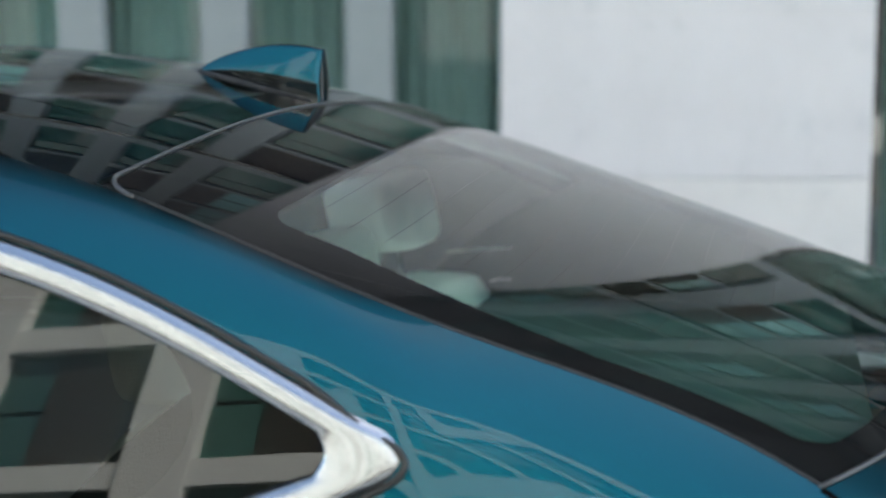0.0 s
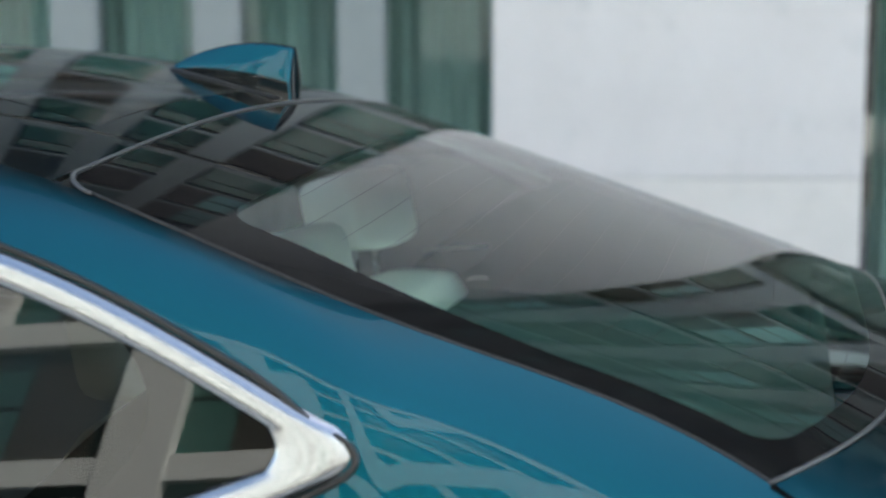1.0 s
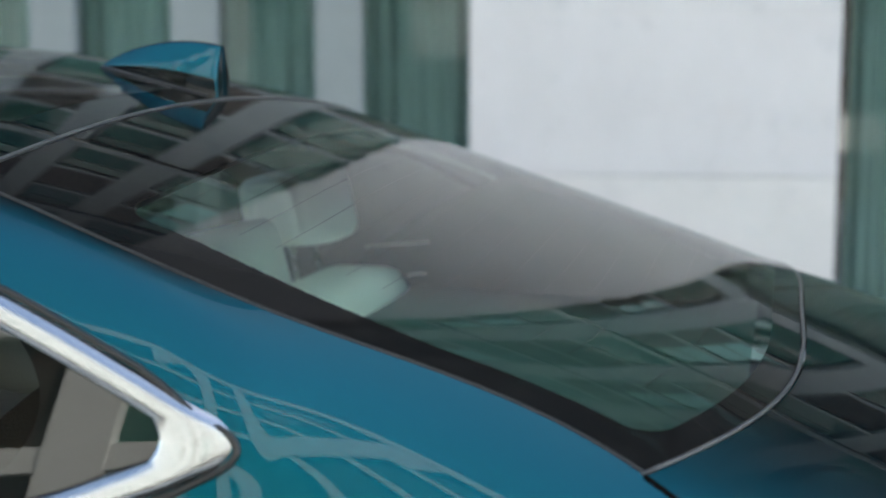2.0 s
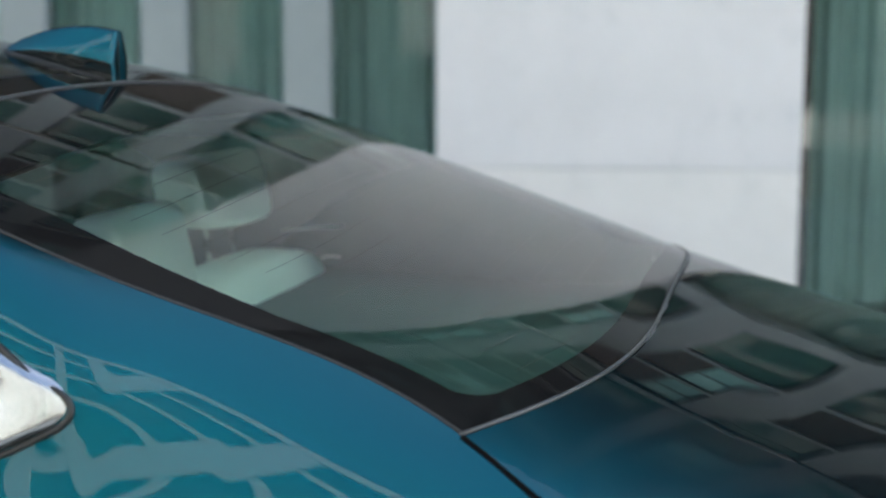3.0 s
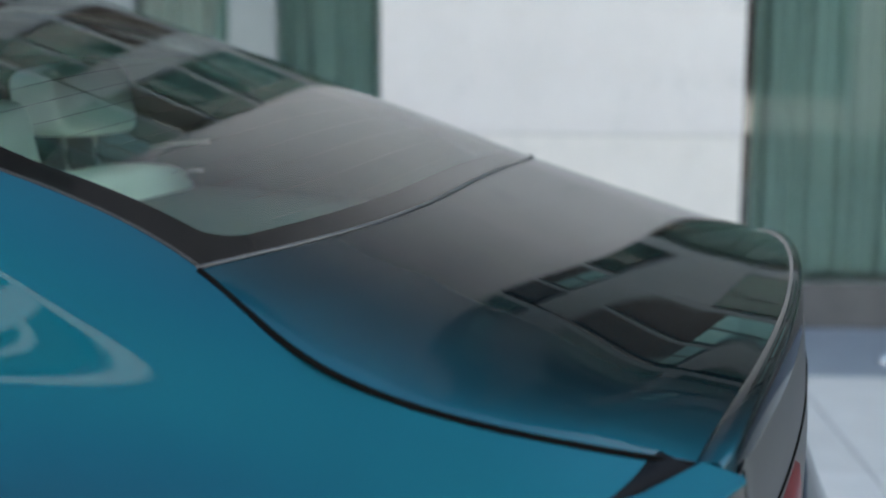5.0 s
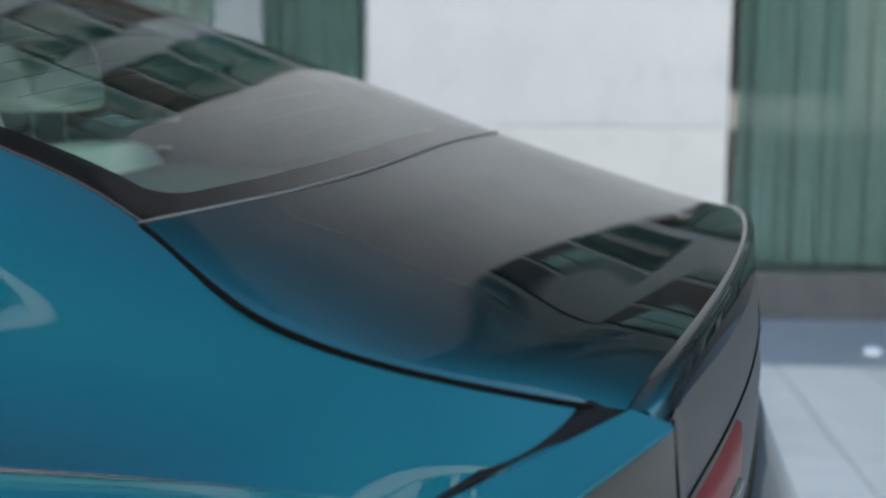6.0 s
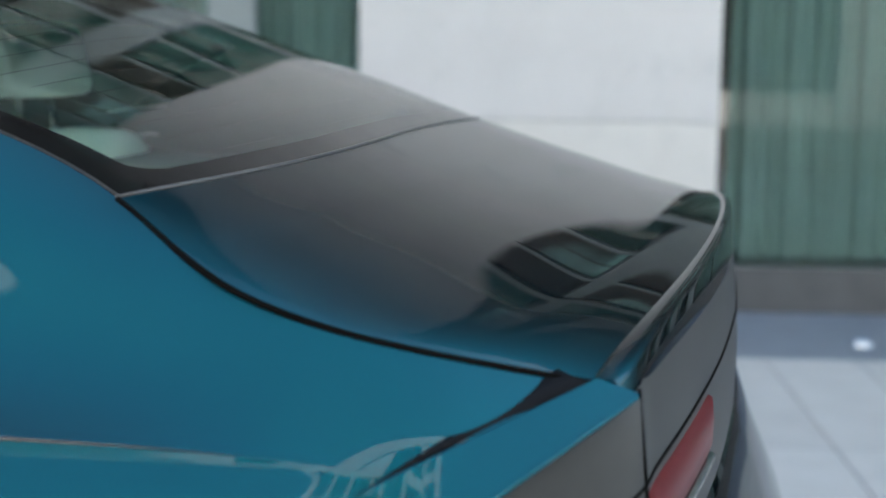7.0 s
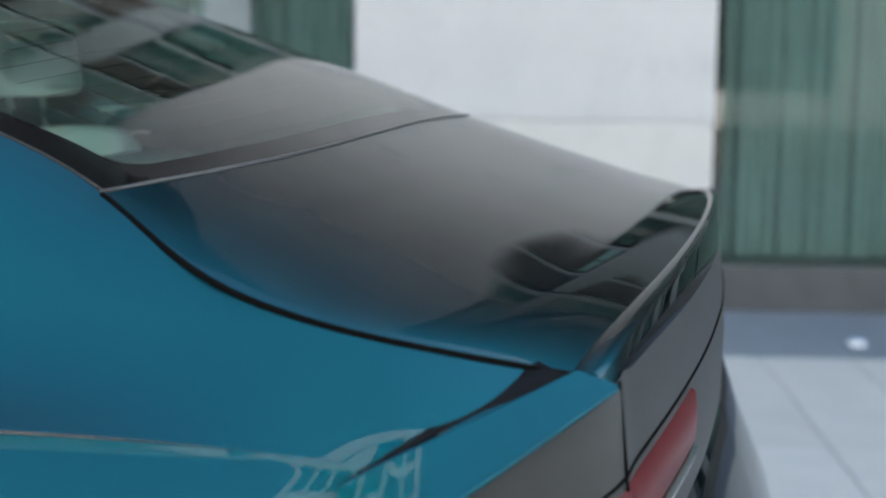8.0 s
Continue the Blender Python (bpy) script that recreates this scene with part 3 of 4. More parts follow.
# shut line and raised shoulder over the tail lamps
def shoulder(turn):
    q = np.linspace(0, 1, 24)
    upper = np.stack([1.053 - 0.157 * q, -0.714 - 0.126 * q, 0.994 - 0.064 * q], -1)
    lower = np.stack([1.083 - 0.20 * q, -0.694 - 0.235 * q + 0.06 * q**2, 0.978 - 0.125 * q], -1)
    lower += np.array((0.002, -0.017, 0.0055)) * np.clip((1 - q) * 2.5, 0, 1)[:, None]
    lift = 0.008 * (1 - q) + 0.006 * np.clip((1 - q) * 5, 0, 1)
    out = np.array((0.35, -0.75, 0.55))
    a = upper + out * lift[:, None]
    b = lower + out * lift[:, None]
    rows = [upper - out * 0.006, upper, a - (a - upper) * 0.2, a, a + (b - a) * 0.04, a + (b - a) * 0.5, a + (b - a) * 0.96, b, b + np.array((0.0012, -0.0026, -0.0014)), b + np.array((0.0014, -0.0036, -0.0042)), b + np.array((0.0, -0.002, -0.007)), b - np.array((0.01, -0.01, 0.012))]
    part("rear_shoulder", grid("rear_shoulder", turn(np.stack(rows, 1)), PAINT, flip=turn(np.array([0, 1.0, 0]))[1] < 0), car, "raised teal shoulder above the tail lamp")
    wide = (1 - q)[:, None]
    inner = upper + np.array((-0.030, 0.003, 0.008)) * wide + out * 0.006 * np.minimum(1, wide * 4)
    mid = upper + np.array((-0.012, 0.0, 0.001)) * wide + out * 0.006 * np.minimum(1, wide * 4)
    part("shoulder_channel", grid("shoulder_channel", turn(np.stack([inner - out * 0.01, inner, mid, upper + out * 0.001], 1)), CHANNEL, flip=turn(np.array([0, 1.0, 0]))[1] < 0), car, "sloped channel beside the shoulder, its dark reflection coloured in")


shoulder(lambda p: np.array(p, float))
shoulder(mirrored)

# rear face below the lip, wrapping round to the flanks
PLAN_T = [1.015, 1.014, 1.002, 0.990, 0.975, 0.919, 0.868, 0.845, 0.83]
ps = np.linspace(0, 8, 60)
plan = [curve_of(range(9), c)(ps) for c in (PLAN_X, PLAN_Y, PLAN_T)]
plan = np.stack([np.r_[c[::-1] * (-1 if k == 1 else 1), c[1:]] for k, c in enumerate(plan)], -1)
outward = np.stack([np.clip(plan[:, 0] - 0.6, 0, 1) * 2, plan[:, 1] * 0.5], -1)
outward /= np.linalg.norm(outward, axis=1)[:, None]


def rear_row(drop, out):
    """A line round the tail, drop below its upper edge and out from its plan."""
    z = plan[:, 2] - drop * (plan[:, 2] - 0.26) / 0.755
    out = out * (1 - np.clip((np.abs(plan[:, 1]) - 0.72) / 0.16, 0, 1))[:, None]
    return np.c_[plan[:, :2] + outward * out, z]


face = np.stack([rear_row(0.0, 0.002), rear_row(0.01, 0.006), rear_row(0.06, 0.010), rear_row(0.13, 0.016), rear_row(0.205, 0.014)], 1)
part("rear_fascia", grid("rear_fascia", face, material("smoked_tail_panel", (0.045, 0.047, 0.049), rough=0.5, spec=0.2, vary=0.12, scale=20), flip=True), car, "grey tail panel below the boot lip")
bump_rows = [rear_row(d, o) for d, o in ((0.203, 0.012), (0.215, 0.02), (0.30, 0.05), (0.40, 0.092), (0.50, 0.10), (0.62, 0.07), (0.755, 0.0))]
part("rear_bumper", grid("rear_bumper", np.stack(bump_rows, 1), PAINT, flip=True), car, "rounded teal rear bumper")
for sg in (1, -1):
    rows = []
    for drop, out in ((0.092, 0.010), (0.096, 0.0175), (0.12, 0.020), (0.146, 0.019), (0.151, 0.010)):
        r = rear_row(drop, out)
        rows.append(r[-50:-2] if sg > 0 else r[2:50])
    lamp = part("tail_lamp", grid("tail_lamp", np.stack(rows, 1), RED, flip=True), car, "red tail lamp lens")
    rim = rear_row(0.158, 0.017)
    part("lamp_trim", tube("lamp_trim", rim[-50:-2] if sg > 0 else rim[2:50], 0.006, CHROME), lamp, "bright strip under the lens")
    seam = [rear_row(drop, 0.004 + 0.11 * drop)[-34 if sg > 0 else 33] for drop in (0.0, 0.03, 0.06, 0.10, 0.16)]
    part("lamp_seam", tube("lamp_seam", seam, 0.0014, GAP), lamp)
part("lamp_line", tube("lamp_line", rear_row(0.083, 0.0125), 0.0016, GAP), car)

# roof aerial
fin_x = np.linspace(0, 1, 28)
rows = []
for q in fin_x:
    x = -0.172 + 0.171 * q
    roof_z = float(top(0.0, min(x, 0.0))[2]) - 0.002
    h = 0.003 + 0.060 * math.sin(q * math.pi / 2) ** 0.8 + 0.009 * q
    wd = 0.031 * math.sin(min(1, q * 1.25 + 0.03) * math.pi / 2) * (1 - 0.15 * q)
    row = []
    for a in np.linspace(-1, 1, 41):
        k = 1 - abs(a)  # height within the section: a sharp ridge low on the side, a slim back
        wide = np.interp(k, [0, 0.10, 0.20, 0.28, 0.34, 0.42, 0.55, 0.70, 0.86, 0.94, 0.98, 1.0], [0.84, 0.86, 0.90, 0.97, 1.0, 0.96, 0.81, 0.61, 0.38, 0.26, 0.16, 0.0])
        row.append((x, math.copysign(wd * wide, -a), roof_z + h * np.interp(k, [0, 0.9, 1.0], [0, 0.97, 1.0])))
    rows.append(row)
rows = np.array(rows)
back = [rows[-1]]
for k, dx in ((0.8, 0.0015), (0.4, 0.001), (0.0, 0.0)):
    ring = rows[-1].copy()
    ring[:, 0] += dx
    ring[:, 1] *= k
    back.append(ring)
aerial = part("roof_aerial", grid("roof_aerial", np.concatenate([rows, np.array(back[1:])]), PAINT, flip=True), car, "teal shark fin roof aerial")
base = np.array([(-0.172 + 0.178 * (0.5 - 0.5 * math.cos(a)), 0.036 * math.sin(a) * (0.75 + 0.25 * -math.cos(a)), 0) for a in np.linspace(0, 2 * math.pi, 41)])
base[:, 2] = [float(top(0.0, min(x, 0.0))[2]) for x in base[:, 0]]
for cut in (slice(0, 8), slice(33, 41)):
    low = rows[:, cut].copy()
    low[:, :, 1] *= 1.012
    part("aerial_skirt", grid("aerial_skirt", low, GLOSSBLACK, flip=True), aerial, "gloss black lower edge")
part("aerial_seal", tube("aerial_seal", base, 0.003, RUBBER), aerial)

# ---- cabin ----
def cushion(name, cx, cy, cz, sx, sy, sz, mat, round_=2.6, lean=0.0, taper=0.0, plan=0.0, crown=0.0):
    """A padded block: superellipsoid, narrower towards its foot; plan rounds it as seen from above, crown lifts its back edge."""
    bm = bmesh.new()
    bmesh.ops.create_uvsphere(bm, u_segments=36, v_segments=24, radius=1)
    for v in bm.verts:
        x, y, z = v.co
        f = (abs(x) ** round_ + abs(y) ** round_ + abs(z) ** round_) ** (-1 / round_)
        x, y, z = x * f, y * f, z * f
        if plan:
            g = max(abs(x), abs(y)) / max(1e-6, (abs(x) ** plan + abs(y) ** plan) ** (1 / plan))
            x, y = x * g, y * g
        k = 1 + taper * z
        v.co = (cx + sx * x * k + lean * z * sz, cy + sy * y * k, cz + sz * (z + crown * x * (1 + z) / 2))
    return from_bm(name, bm, mat)


shelf = np.array([[(x, y, z) for y in np.linspace(-0.62, 0.62, 9)] for x, z in ((0.085, 1.066), (0.30, 1.058), (0.52, 1.052), (0.69, 1.06))])
part("parcel_shelf", grid("parcel_shelf", shelf, SHELF), car, "dark grey parcel shelf behind the seats")
for sg in (-1, 1):
    qx = np.linspace(-0.06, 0.67, 40)
    lift = [min(1.0, max(0.0, (x + 0.06) / 0.32)) for x in qx]
    full = [max(1.065, float(top(0.965, max(0.0, min(x, 0.62)))[2]) - 0.006) for x in qx]
    quarter = np.array([[(x, sg * 0.62, 1.02), (x, sg * 0.626, 1.04), (x, sg * 0.632, 1.045 + (f - 1.045) * k)] for x, k, f in zip(qx, lift, full)])
    part("quarter_trim", grid("quarter_trim", quarter, SHELF, flip=sg < 0), car, "dark grey trim beside the shelf")
part("cabin_floor", box("cabin_floor", -3.4, 1.0, -0.86, 0.86, 0.26, 0.30, SEATGREY), car)
for sg in (-1, 1):
    part("door_lining", box("door_lining", -2.0, 0.06, sg * 0.74 - 0.02, sg * 0.74 + 0.02, 0.32, 0.97, LEATHER, 0.01), car, "cream leather door lining")
part("boot_wall", box("boot_wall", 0.12, 0.14, -0.8, 0.8, 0.3, 1.06, SEATGREY), car)
lining_s, lining_v = np.linspace(-0.97, 0.97, 31), np.linspace(-1.45, 0.02, 40)
lining = top_grid(lining_s, lining_v, -0.03)
# lining left open under the added pane so daylight reaches the headrests
part("roof_lining", grid("roof_lining", lining, LINING, keep=lambda i, j: not (abs(lining_s[i]) < 0.72 and -1.2 < lining_v[j] < -0.09)), car, "pale grey roof lining")
for cy, sy in ((-0.38, 0.27), (0.0, 0.11), (0.38, 0.27)):
    part("seat_back", cushion("seat_back", 0.015, cy, 0.85, 0.09, sy, 0.262, LEATHER, 5.0, 0.06), car, "cream leather rear seat back")
part("seat_base", cushion("seat_base", -0.36, 0, 0.55, 0.34, 0.66, 0.13, LEATHER, 4), car, "cream leather rear bench")


part("belt_strip", tube("belt_strip", [(0.030, 0.565, 1.136), (0.085, 0.562, 1.143), (0.142, 0.56, 1.148)], 0.0018, LEATHER, sides=6), car, "pale strip along the window ledge")
part("shelf_clip", tube("shelf_clip", [(0.118, 0.50, 1.098), (0.135, 0.505, 1.103), (0.152, 0.508, 1.101)], 0.0013, LEATHER, sides=6), car)


def headrest(cx, cy, cz, sx=0.062, sy=0.13, sz=0.064):
    h = part("headrest", cushion("headrest", cx, cy, cz, sx, sy, sz, LEATHER, 6.0, -0.22, -0.03, 2.8, 0.25), car, "cream leather headrest on steel posts")
    for d in (-0.055, 0.055):
        part("headrest_post", tube("headrest_post", [(cx + 0.005, cy + d, cz - 0.03), (cx + 0.02, cy + d, cz - 0.16)], 0.006, STEEL), h)


headrest(-0.040, 0.415, 1.222, sx=0.074, sy=0.14, sz=0.057)
headrest(-0.030, 0.09, 1.158, sx=0.068, sy=0.11)
headrest(-0.045, -0.36, 1.17)
# front seats take a dark cloth that puts the cabin's shade into their colour
for cy in (-0.37, 0.37):
    part("front_seat", cushion("front_seat", -0.95, cy, 0.80, 0.09, 0.25, 0.34, SEATGREY, 3.4, 0.2), car, "front seat, dark grey in place of the cabin's shade")
part("dashboard", cushion("dashboard", -1.95, 0, 0.86, 0.25, 0.68, 0.12, SEATGREY, 4), car)

# ---- wheels and underside ----
def wheel(x, y, sg):
    bm = bmesh.new()
    prof = [(0.20, 0.0), (0.235, -0.008), (0.25, 0.004), (0.32, 0.0), (0.338, 0.02), (0.34, 0.05), (0.34, 0.19), (0.33, 0.215), (0.24, 0.22)]
    n = 56
    ring = [[bm.verts.new((r * math.cos(2 * math.pi * k / n), d, r * math.sin(2 * math.pi * k / n))) for r, d in prof] for k in range(n)]
    for k in range(n):
        for j in range(len(prof) - 1):
            bm.faces.new((ring[k][j], ring[k][j + 1], ring[(k + 1) % n][j + 1], ring[(k + 1) % n][j]))
    w = part("wheel", from_bm("tyre", bm, TYRE), car, m=Matrix.Translation((x, y, 0.34)) @ Matrix.Diagonal((1, sg, 1, 1)))
    items = [(-0.06, 0.06, 0.008, 0.05, -0.06, 0.06)]
    part("rim", boxes("rim", items, ALLOY), w, "grey alloy rim")
    for k in range(10):
        a = 2 * math.pi * k / 10
        part("spoke", tube("spoke", [(0.04 * math.cos(a), 0.02, 0.04 * math.sin(a)), (0.235 * math.cos(a), 0.012, 0.235 * math.sin(a))], 0.013, ALLOY, sides=6), w)


for x in WHEELS:
    wheel(x, -0.90, 1)
    wheel(x, 0.90, -1)
front = np.stack([np.stack([-3.65 - 0.22 * (1 - np.linspace(-1, 1, 31) ** 2) * k2, np.linspace(-1, 1, 31) * h, np.full(31, z)], -1) for h, z, k2 in ((0.62, 0.70, 1.0), (0.78, 0.62, 1.0), (0.84, 0.45, 1.05), (0.84, 0.28, 0.9))], 1)
part("front_bumper", grid("front_bumper", front, PAINT, flip=True), car, "teal front bumper")

# ---- the far building: marble pier, grey columns, panes and louvres ----
far_building = tagged(new("office_building"), "pale office building with a broad marble pier and green glazing", "building")
far_building.matrix_basis = STREET
PIER_W, TOPZ = 1.7185, 15.0
zj = [0.22, 0.910, 2.30, 3.7, 5.1, 6.5, 7.9, 9.3, 10.7, 12.1, 13.5, TOPZ]
for z0, z1 in zip(zj, zj[1:]):
    part("marble_slab", box("marble_slab", 0.0, PIER_W, 0.0, 0.20, z0 + (0.003 if z0 < 2 else 0.001), z1 - (0.003 if z1 < 2 else 0.001), STONE if z0 > 0.5 else WARMSTONE, 0.003 if z1 < 2 else 0.0), far_building, "pale veined marble slab")
part("pier_core", box("pier_core", 0.01, PIER_W - 0.01, 0.02, 0.6, 0.0, TOPZ, CONCRETE), far_building)
part("plinth", box("plinth", -16, 16, 0.004, 0.40, 0.0, 0.218, PLINTH, 0.004), far_building, "low dark granite plinth")
PITCH, COL, BAND = 0.69, 0.225, 0.10
cols_u = [-0.734 - PITCH * k for k in range(18)] + [1.93 + PITCH * k for k in range(18)]
STOREY = 2.45
row_z = [0.218] + [1.95 + STOREY * k + d for k in range(6) for d in (0.0, 0.87, 1.66) if 1.95 + STOREY * k + d < TOPZ - 0.5]
heavy = lambda z: abs((z - 1.95) / STOREY - round((z - 1.95) / STOREY)) < 0.05
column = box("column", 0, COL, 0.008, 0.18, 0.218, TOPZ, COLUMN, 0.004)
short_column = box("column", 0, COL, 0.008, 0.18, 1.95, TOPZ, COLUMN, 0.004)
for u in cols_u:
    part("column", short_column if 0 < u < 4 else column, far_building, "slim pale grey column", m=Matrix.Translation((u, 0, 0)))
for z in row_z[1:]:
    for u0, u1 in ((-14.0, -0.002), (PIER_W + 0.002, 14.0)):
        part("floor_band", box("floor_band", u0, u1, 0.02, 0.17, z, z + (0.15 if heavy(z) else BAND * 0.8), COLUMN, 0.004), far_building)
        # the shade of a recess between storeys is laid on as a black strip
        if heavy(z) and z > 2:
            part("shadow_gap", box("shadow_gap", u0, u1, 0.0, 0.16, z - 0.07, z - 0.002, GLOSSBLACK), far_building, "black strip for the shaded recess between storeys")
part("parapet", box("parapet", -14.0, 14.8, -0.04, 0.3, TOPZ, TOPZ + 0.3, COLUMN), far_building)
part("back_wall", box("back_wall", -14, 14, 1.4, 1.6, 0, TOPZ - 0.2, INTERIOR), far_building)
part("roof_slab", box("roof_slab", -14, 14, 0.16, 9, TOPZ - 0.2, TOPZ, CONCRETE), far_building)
part("end_wall", box("end_wall", -14.2, -14, -0.05, 9, 0, TOPZ, CONCRETE), far_building)
part("end_wall", box("end_wall", 14, 14.2, -0.05, 9, 0, TOPZ, CONCRETE), far_building)
part("floor_slab", box("floor_slab", -14, 14, 0.1, 1.4, 0.0, 0.19, CONCRETE), far_building)
part("ceiling_slab", box("ceiling_slab", -14, 14, 0.12, 1.4, 1.9, 2.0, CONCRETE), far_building)
# cells between the columns
rng = random.Random(11)
spans = [(u + COL, u + PITCH) for u in cols_u if u + PITCH < -0.1 or u > PIER_W]
spans += [(-0.734 + COL, 0.0), (PIER_W, 1.93)]
pane_me, high = {}, {"louvre": [], "blind": [], "aqua": []}
CELL = {"louvre": BROWN, "blind": BLIND, "aqua": AQUA}
ground_spans = [q for q in spans if q[1] < 0.1 or q[0] > 4.4] + [(PIER_W + 0.05, 3.24), (3.29, 4.35)]
part("mullion", box("mullion", PIER_W + 0.002, PIER_W + 0.05, 0.05, 0.13, 0.218, 1.95, GLOSSBLACK, 0.003), far_building, "dark window frame beside the pier")
part("mullion", box("mullion", 3.24, 3.29, 0.05, 0.13, 0.218, 1.95, GLOSSBLACK, 0.003), far_building)
for u0, u1 in spans + [q for q in ground_spans if q not in spans]:
    w = round(u1 - u0, 3)
    on_ground = (u0, u1) in ground_spans
    for j, z0 in enumerate(row_z):
        z1 = row_z[j + 1] if j + 1 < len(row_z) else TOPZ
        z0 = z0 + (0 if j == 0 else 0.15 if heavy(z0) else BAND * 0.8)
        h = round(z1 - z0, 3)
        if j == 0 and not on_ground or j and on_ground and (u0, u1) not in spans:
            continue
        if j == 0:
            key = ("shop", w)
            if key not in pane_me:
                pane_me[key] = mesh("pane", [(0, 0.09, 0), (w, 0.09, 0), (w, 0.09, h), (0, 0.09, h)], [(0, 1, 2, 3)], SHOPGLASS)
            pane = part("pane", pane_me[key], far_building, "green tinted ground floor pane", m=Matrix.Translation((u0, 0, z0)))
            pane.visible_shadow = False
            n = int(40 * w / 0.445)
            ph = rng.random() * 9
            amp = rng.uniform(0.5, 1.0)
            depth = np.array([[((w + 0.27) * a / n - 0.135, 0.36 + 0.03 * amp * math.sin(a * 1.15 + ph) + 0.02 * math.sin(a * 0.43 + ph * 2), z) for z in (0, 1.75)] for a in range(n + 1)])
            part("curtain", grid("curtain", depth, CURTAIN), far_building, "sheer grey green curtain", m=Matrix.Translation((u0, 0, z0)))
            continue
        r = rng.random()
        kind = ("blind" if r < 0.85 else "louvre") if j % 3 == 1 else "louvre" if r < 0.45 else "blind" if r < 0.6 else "aqua"
        k = 13
        slats = [(0, w, 0.08, 0.10, h * a / k, h * (a + 0.72) / k) for a in range(k)] + [(0, w, 0.105, 0.12, 0, h)]
        sash = [(0.02, w - 0.02, 0.10, 0.12, 0.02, h * 0.62), (0.02, w - 0.02, 0.10, 0.12, h * 0.66, h - 0.02)]
        half = [(0, w * 0.5, 0.10, 0.12, 0, h)] + [(w * 0.52, w - 0.01, 0.105, 0.12, h * b0, h * b1) for b0, b1 in ((0.05, 0.46), (0.52, 0.97))]
        items = slats if kind == "louvre" else sash if kind == "blind" else half[1:]
        if z1 > 7.0 or abs(u0) > 7.5:
            if kind == "aqua":
                high["louvre"].append((u0, u0 + w * 0.5, 0.10, 0.12, z0, z0 + h))
            high[kind] += [(a + u0, b + u0, c, d, e + z0, f + z0) for a, b, c, d, e, f in items]
            continue
        key = (kind, w, h)
        if key not in pane_me:
            pane_me[key] = boxes("louvre" if kind == "louvre" else "pane", items, CELL[kind])
        part("louvre" if kind == "louvre" else "pane", pane_me[key], far_building, m=Matrix.Translation((u0, 0, z0)))
        if kind == "aqua":
            if ("panel", w, h) not in pane_me:
                pane_me["panel", w, h] = boxes("panel", half[:1], BROWN)
            part("panel", pane_me["panel", w, h], far_building, m=Matrix.Translation((u0, 0, z0)))
for kind, items in high.items():
    part("upper_" + kind, boxes("upper_" + kind, items, CELL[kind]), far_building, kind="stuff")

# ---- the near building, sunlit, behind the walk ----
near_building = tagged(new("apartment_building"), "sunlit pale concrete apartment block with brown shutters", "building")
near_building.matrix_basis = STREET @ Matrix.Translation((17.9, -16.0, 0)) @ Matrix.Rotation(math.pi, 4, "Z")
NP, NC, NR, NB, NH = 3.7, 1.1, 3.1, 0.55, 16.1
ncol = box("column", 0, NC, -0.25, 0.2, 0, NH, PALECONCRETE, 0.01)
for k in range(0, 15):
    part("column", ncol, near_building, "broad pale concrete column", m=Matrix.Translation((k * NP, 0, 0)))
rows_n = [0.3 + NR * k for k in range(6)]
for z in rows_n:
    part("floor_band", box("floor_band", 0, 14 * NP + NC, -0.2, 0.2, z - NB / 2, z + NB / 2, PALECONCRETE, 0.01), near_building)
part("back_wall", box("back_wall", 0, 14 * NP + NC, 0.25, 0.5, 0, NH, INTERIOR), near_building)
part("parapet", box("parapet", 0, 14 * NP + NC, -0.3, 0.4, NH - 0.7, NH + 0.5, PALECONCRETE, 0.01), near_building)
part("end_wall", box("end_wall", 0, 0.3, 0.2, 10, 0, NH, PALECONCRETE), near_building)
part("roof_slab", box("roof_slab", 0, 14 * NP + NC, 0.4, 10, NH - 0.3, NH, PALECONCRETE), near_building)
cw, ch = NP - NC, NR - NB
shut_me = boxes("shutter", [(0, cw * 0.66, 0.02, 0.06, ch * a / 22, ch * (a + 0.75) / 22) for a in range(22)] + [(0, cw * 0.66, 0.07, 0.1, 0, ch)], BROWN)
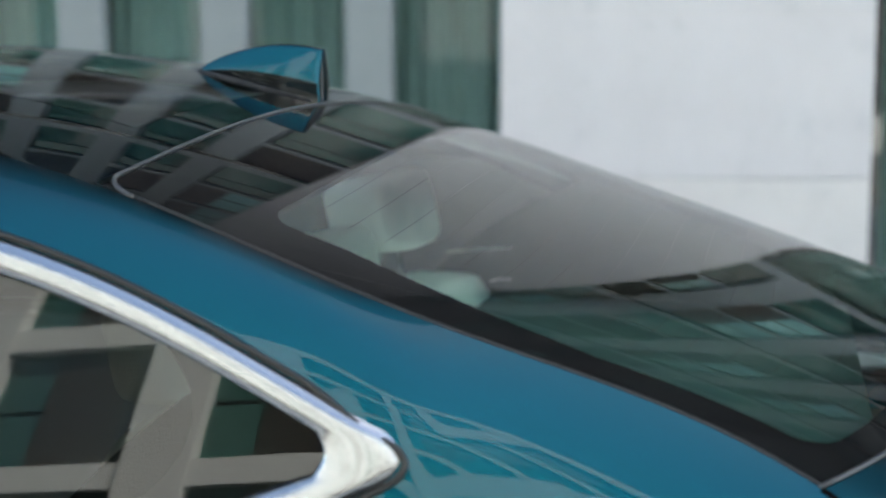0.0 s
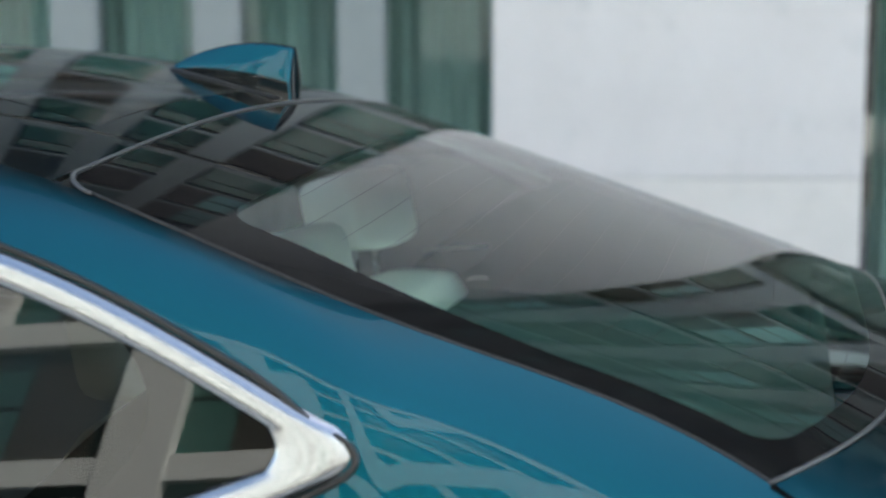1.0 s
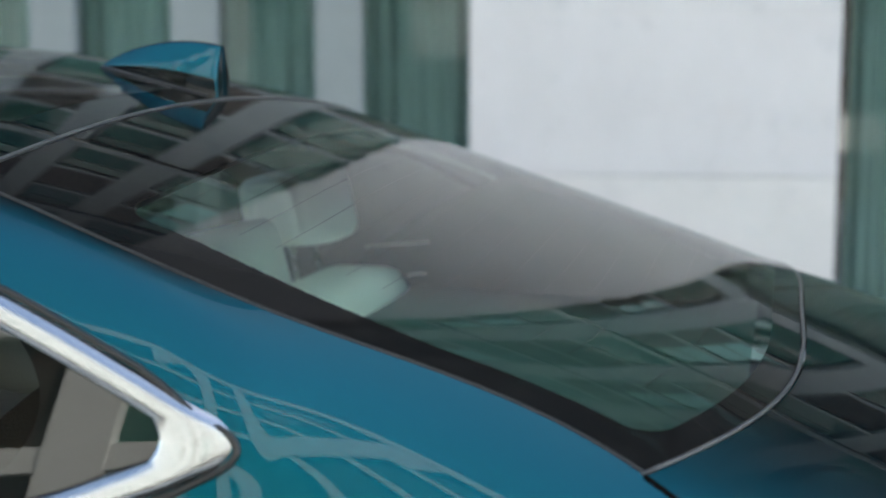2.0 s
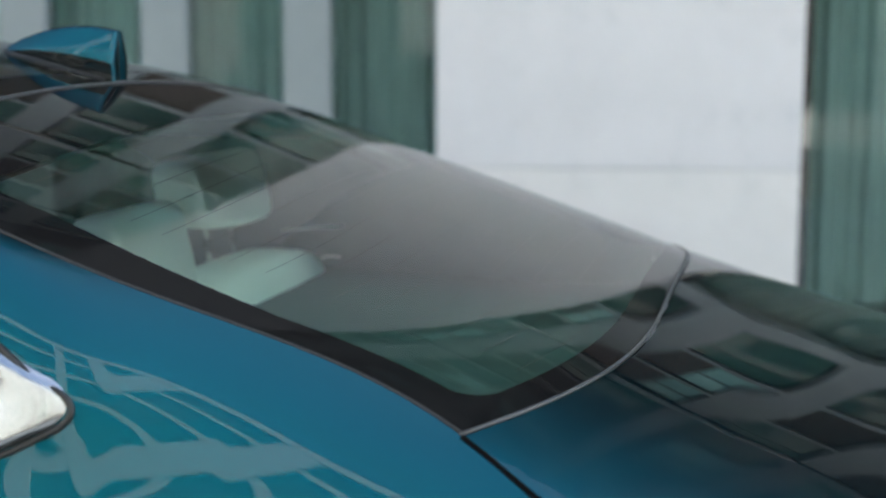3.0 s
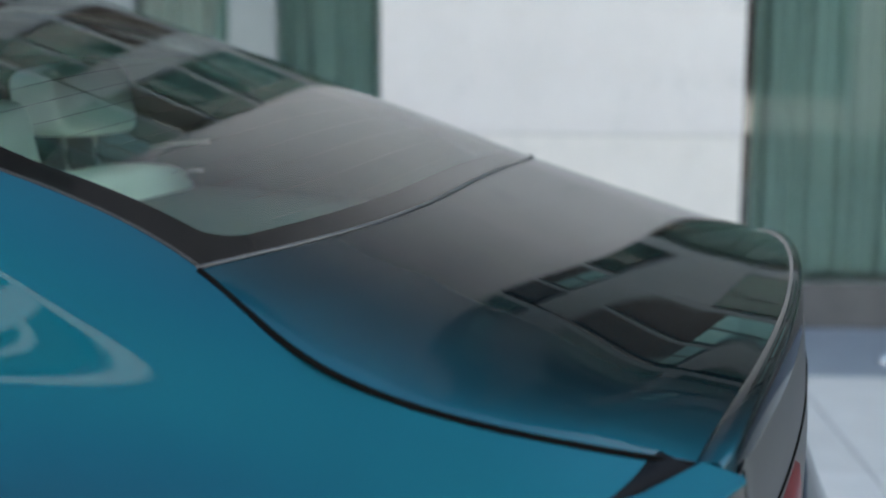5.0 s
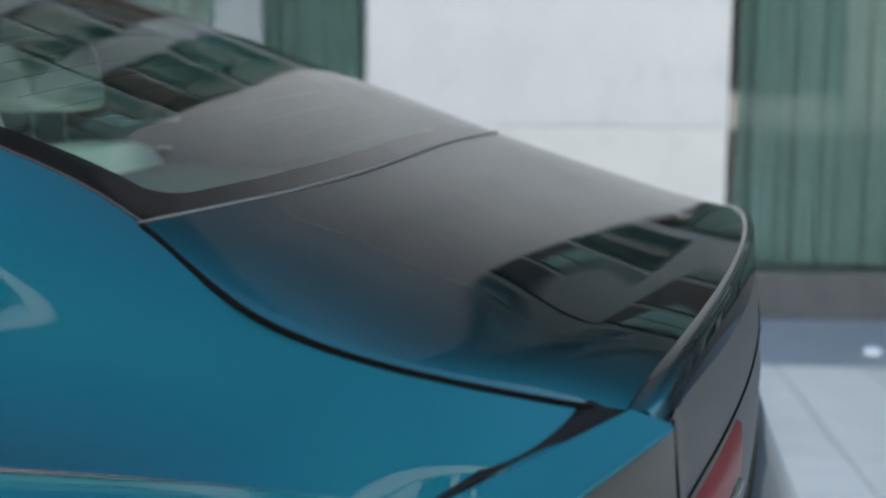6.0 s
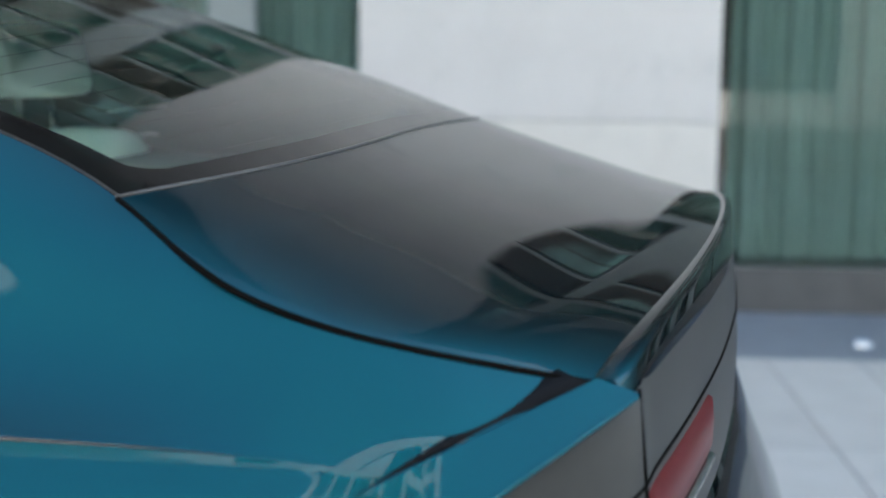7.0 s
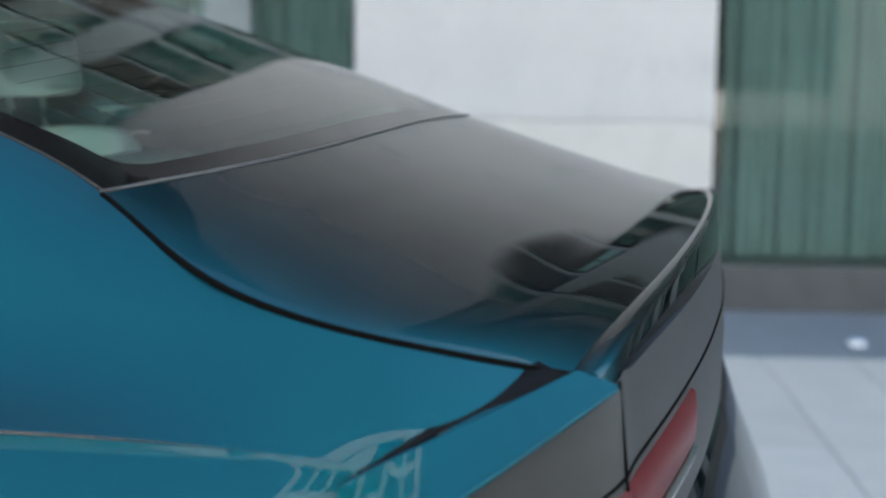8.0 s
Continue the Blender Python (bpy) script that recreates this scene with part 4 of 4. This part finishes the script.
win_me = boxes("window", [(cw * 0.68, cw, 0.06, 0.1, 0.05, ch * 0.46), (cw * 0.68, cw, 0.06, 0.1, ch * 0.5, ch - 0.05)], BLIND)
win2_me = boxes("window", [(0.02, cw * 0.48, 0.06, 0.1, 0.05, ch - 0.05), (cw * 0.52, cw, 0.06, 0.1, 0.05, ch - 0.05)], BLIND)
for k in range(0, 14):
    for z in rows_n[:-1]:
        m = Matrix.Translation((k * NP + NC, 0, z + NB / 2))
        if rng.random() < 0.85:
            part("shutter", shut_me, near_building, m=m)
            part("window", win_me, near_building, m=m)
        else:
            part("window", win2_me, near_building, m=m)

# ---- small things outside ----
lamp = new("ground_lamp")
lamp.matrix_basis = Matrix.Translation((1.623, 4.523, 0.0))
tagged(lamp, "small round uplight set in the slate strip", "ground lamp")
bm = bmesh.new()
bmesh.ops.create_cone(bm, cap_ends=True, segments=32, radius1=0.05, radius2=0.046, depth=0.012, matrix=Matrix.Translation((0, 0, 0.006)))
part("lamp_ring", from_bm("lamp_ring", bm, STEEL, False), lamp)
bm = bmesh.new()
bmesh.ops.create_uvsphere(bm, u_segments=24, v_segments=12, radius=0.036)
bmesh.ops.scale(bm, vec=(1, 1, 0.4), verts=bm.verts)
bmesh.ops.translate(bm, vec=(0, 0, 0.012), verts=bm.verts)
part("lamp_lens", from_bm("lamp_lens", bm, LAMP), lamp, "pale glass lens")

# ---- paving slabs ----
SLAB_W, SLAB_L = 0.37, 1.36
slab = box("paving_slab", 0.003, SLAB_W - 0.003, 0.003, SLAB_L - 0.003, -0.03, 0.0, PAVING, 0.003)
rest = []
for i in range(-110, 110):
    for j in range(5):
        u, v = 2.17 + i * SLAB_W, -1.06 - (j + 1) * SLAB_L
        if -9 <= i < 22 and j < 5:
            part("paving_slab", slab, pavement, m=Matrix.Translation((u, v, 0)))
        else:
            rest.append((u + 0.003, u + SLAB_W - 0.003, v + 0.003, v + SLAB_L - 0.003, -0.03, 0.0))
part("slab_field", boxes("slab_field", rest, PAVING), pavement, kind="stuff")
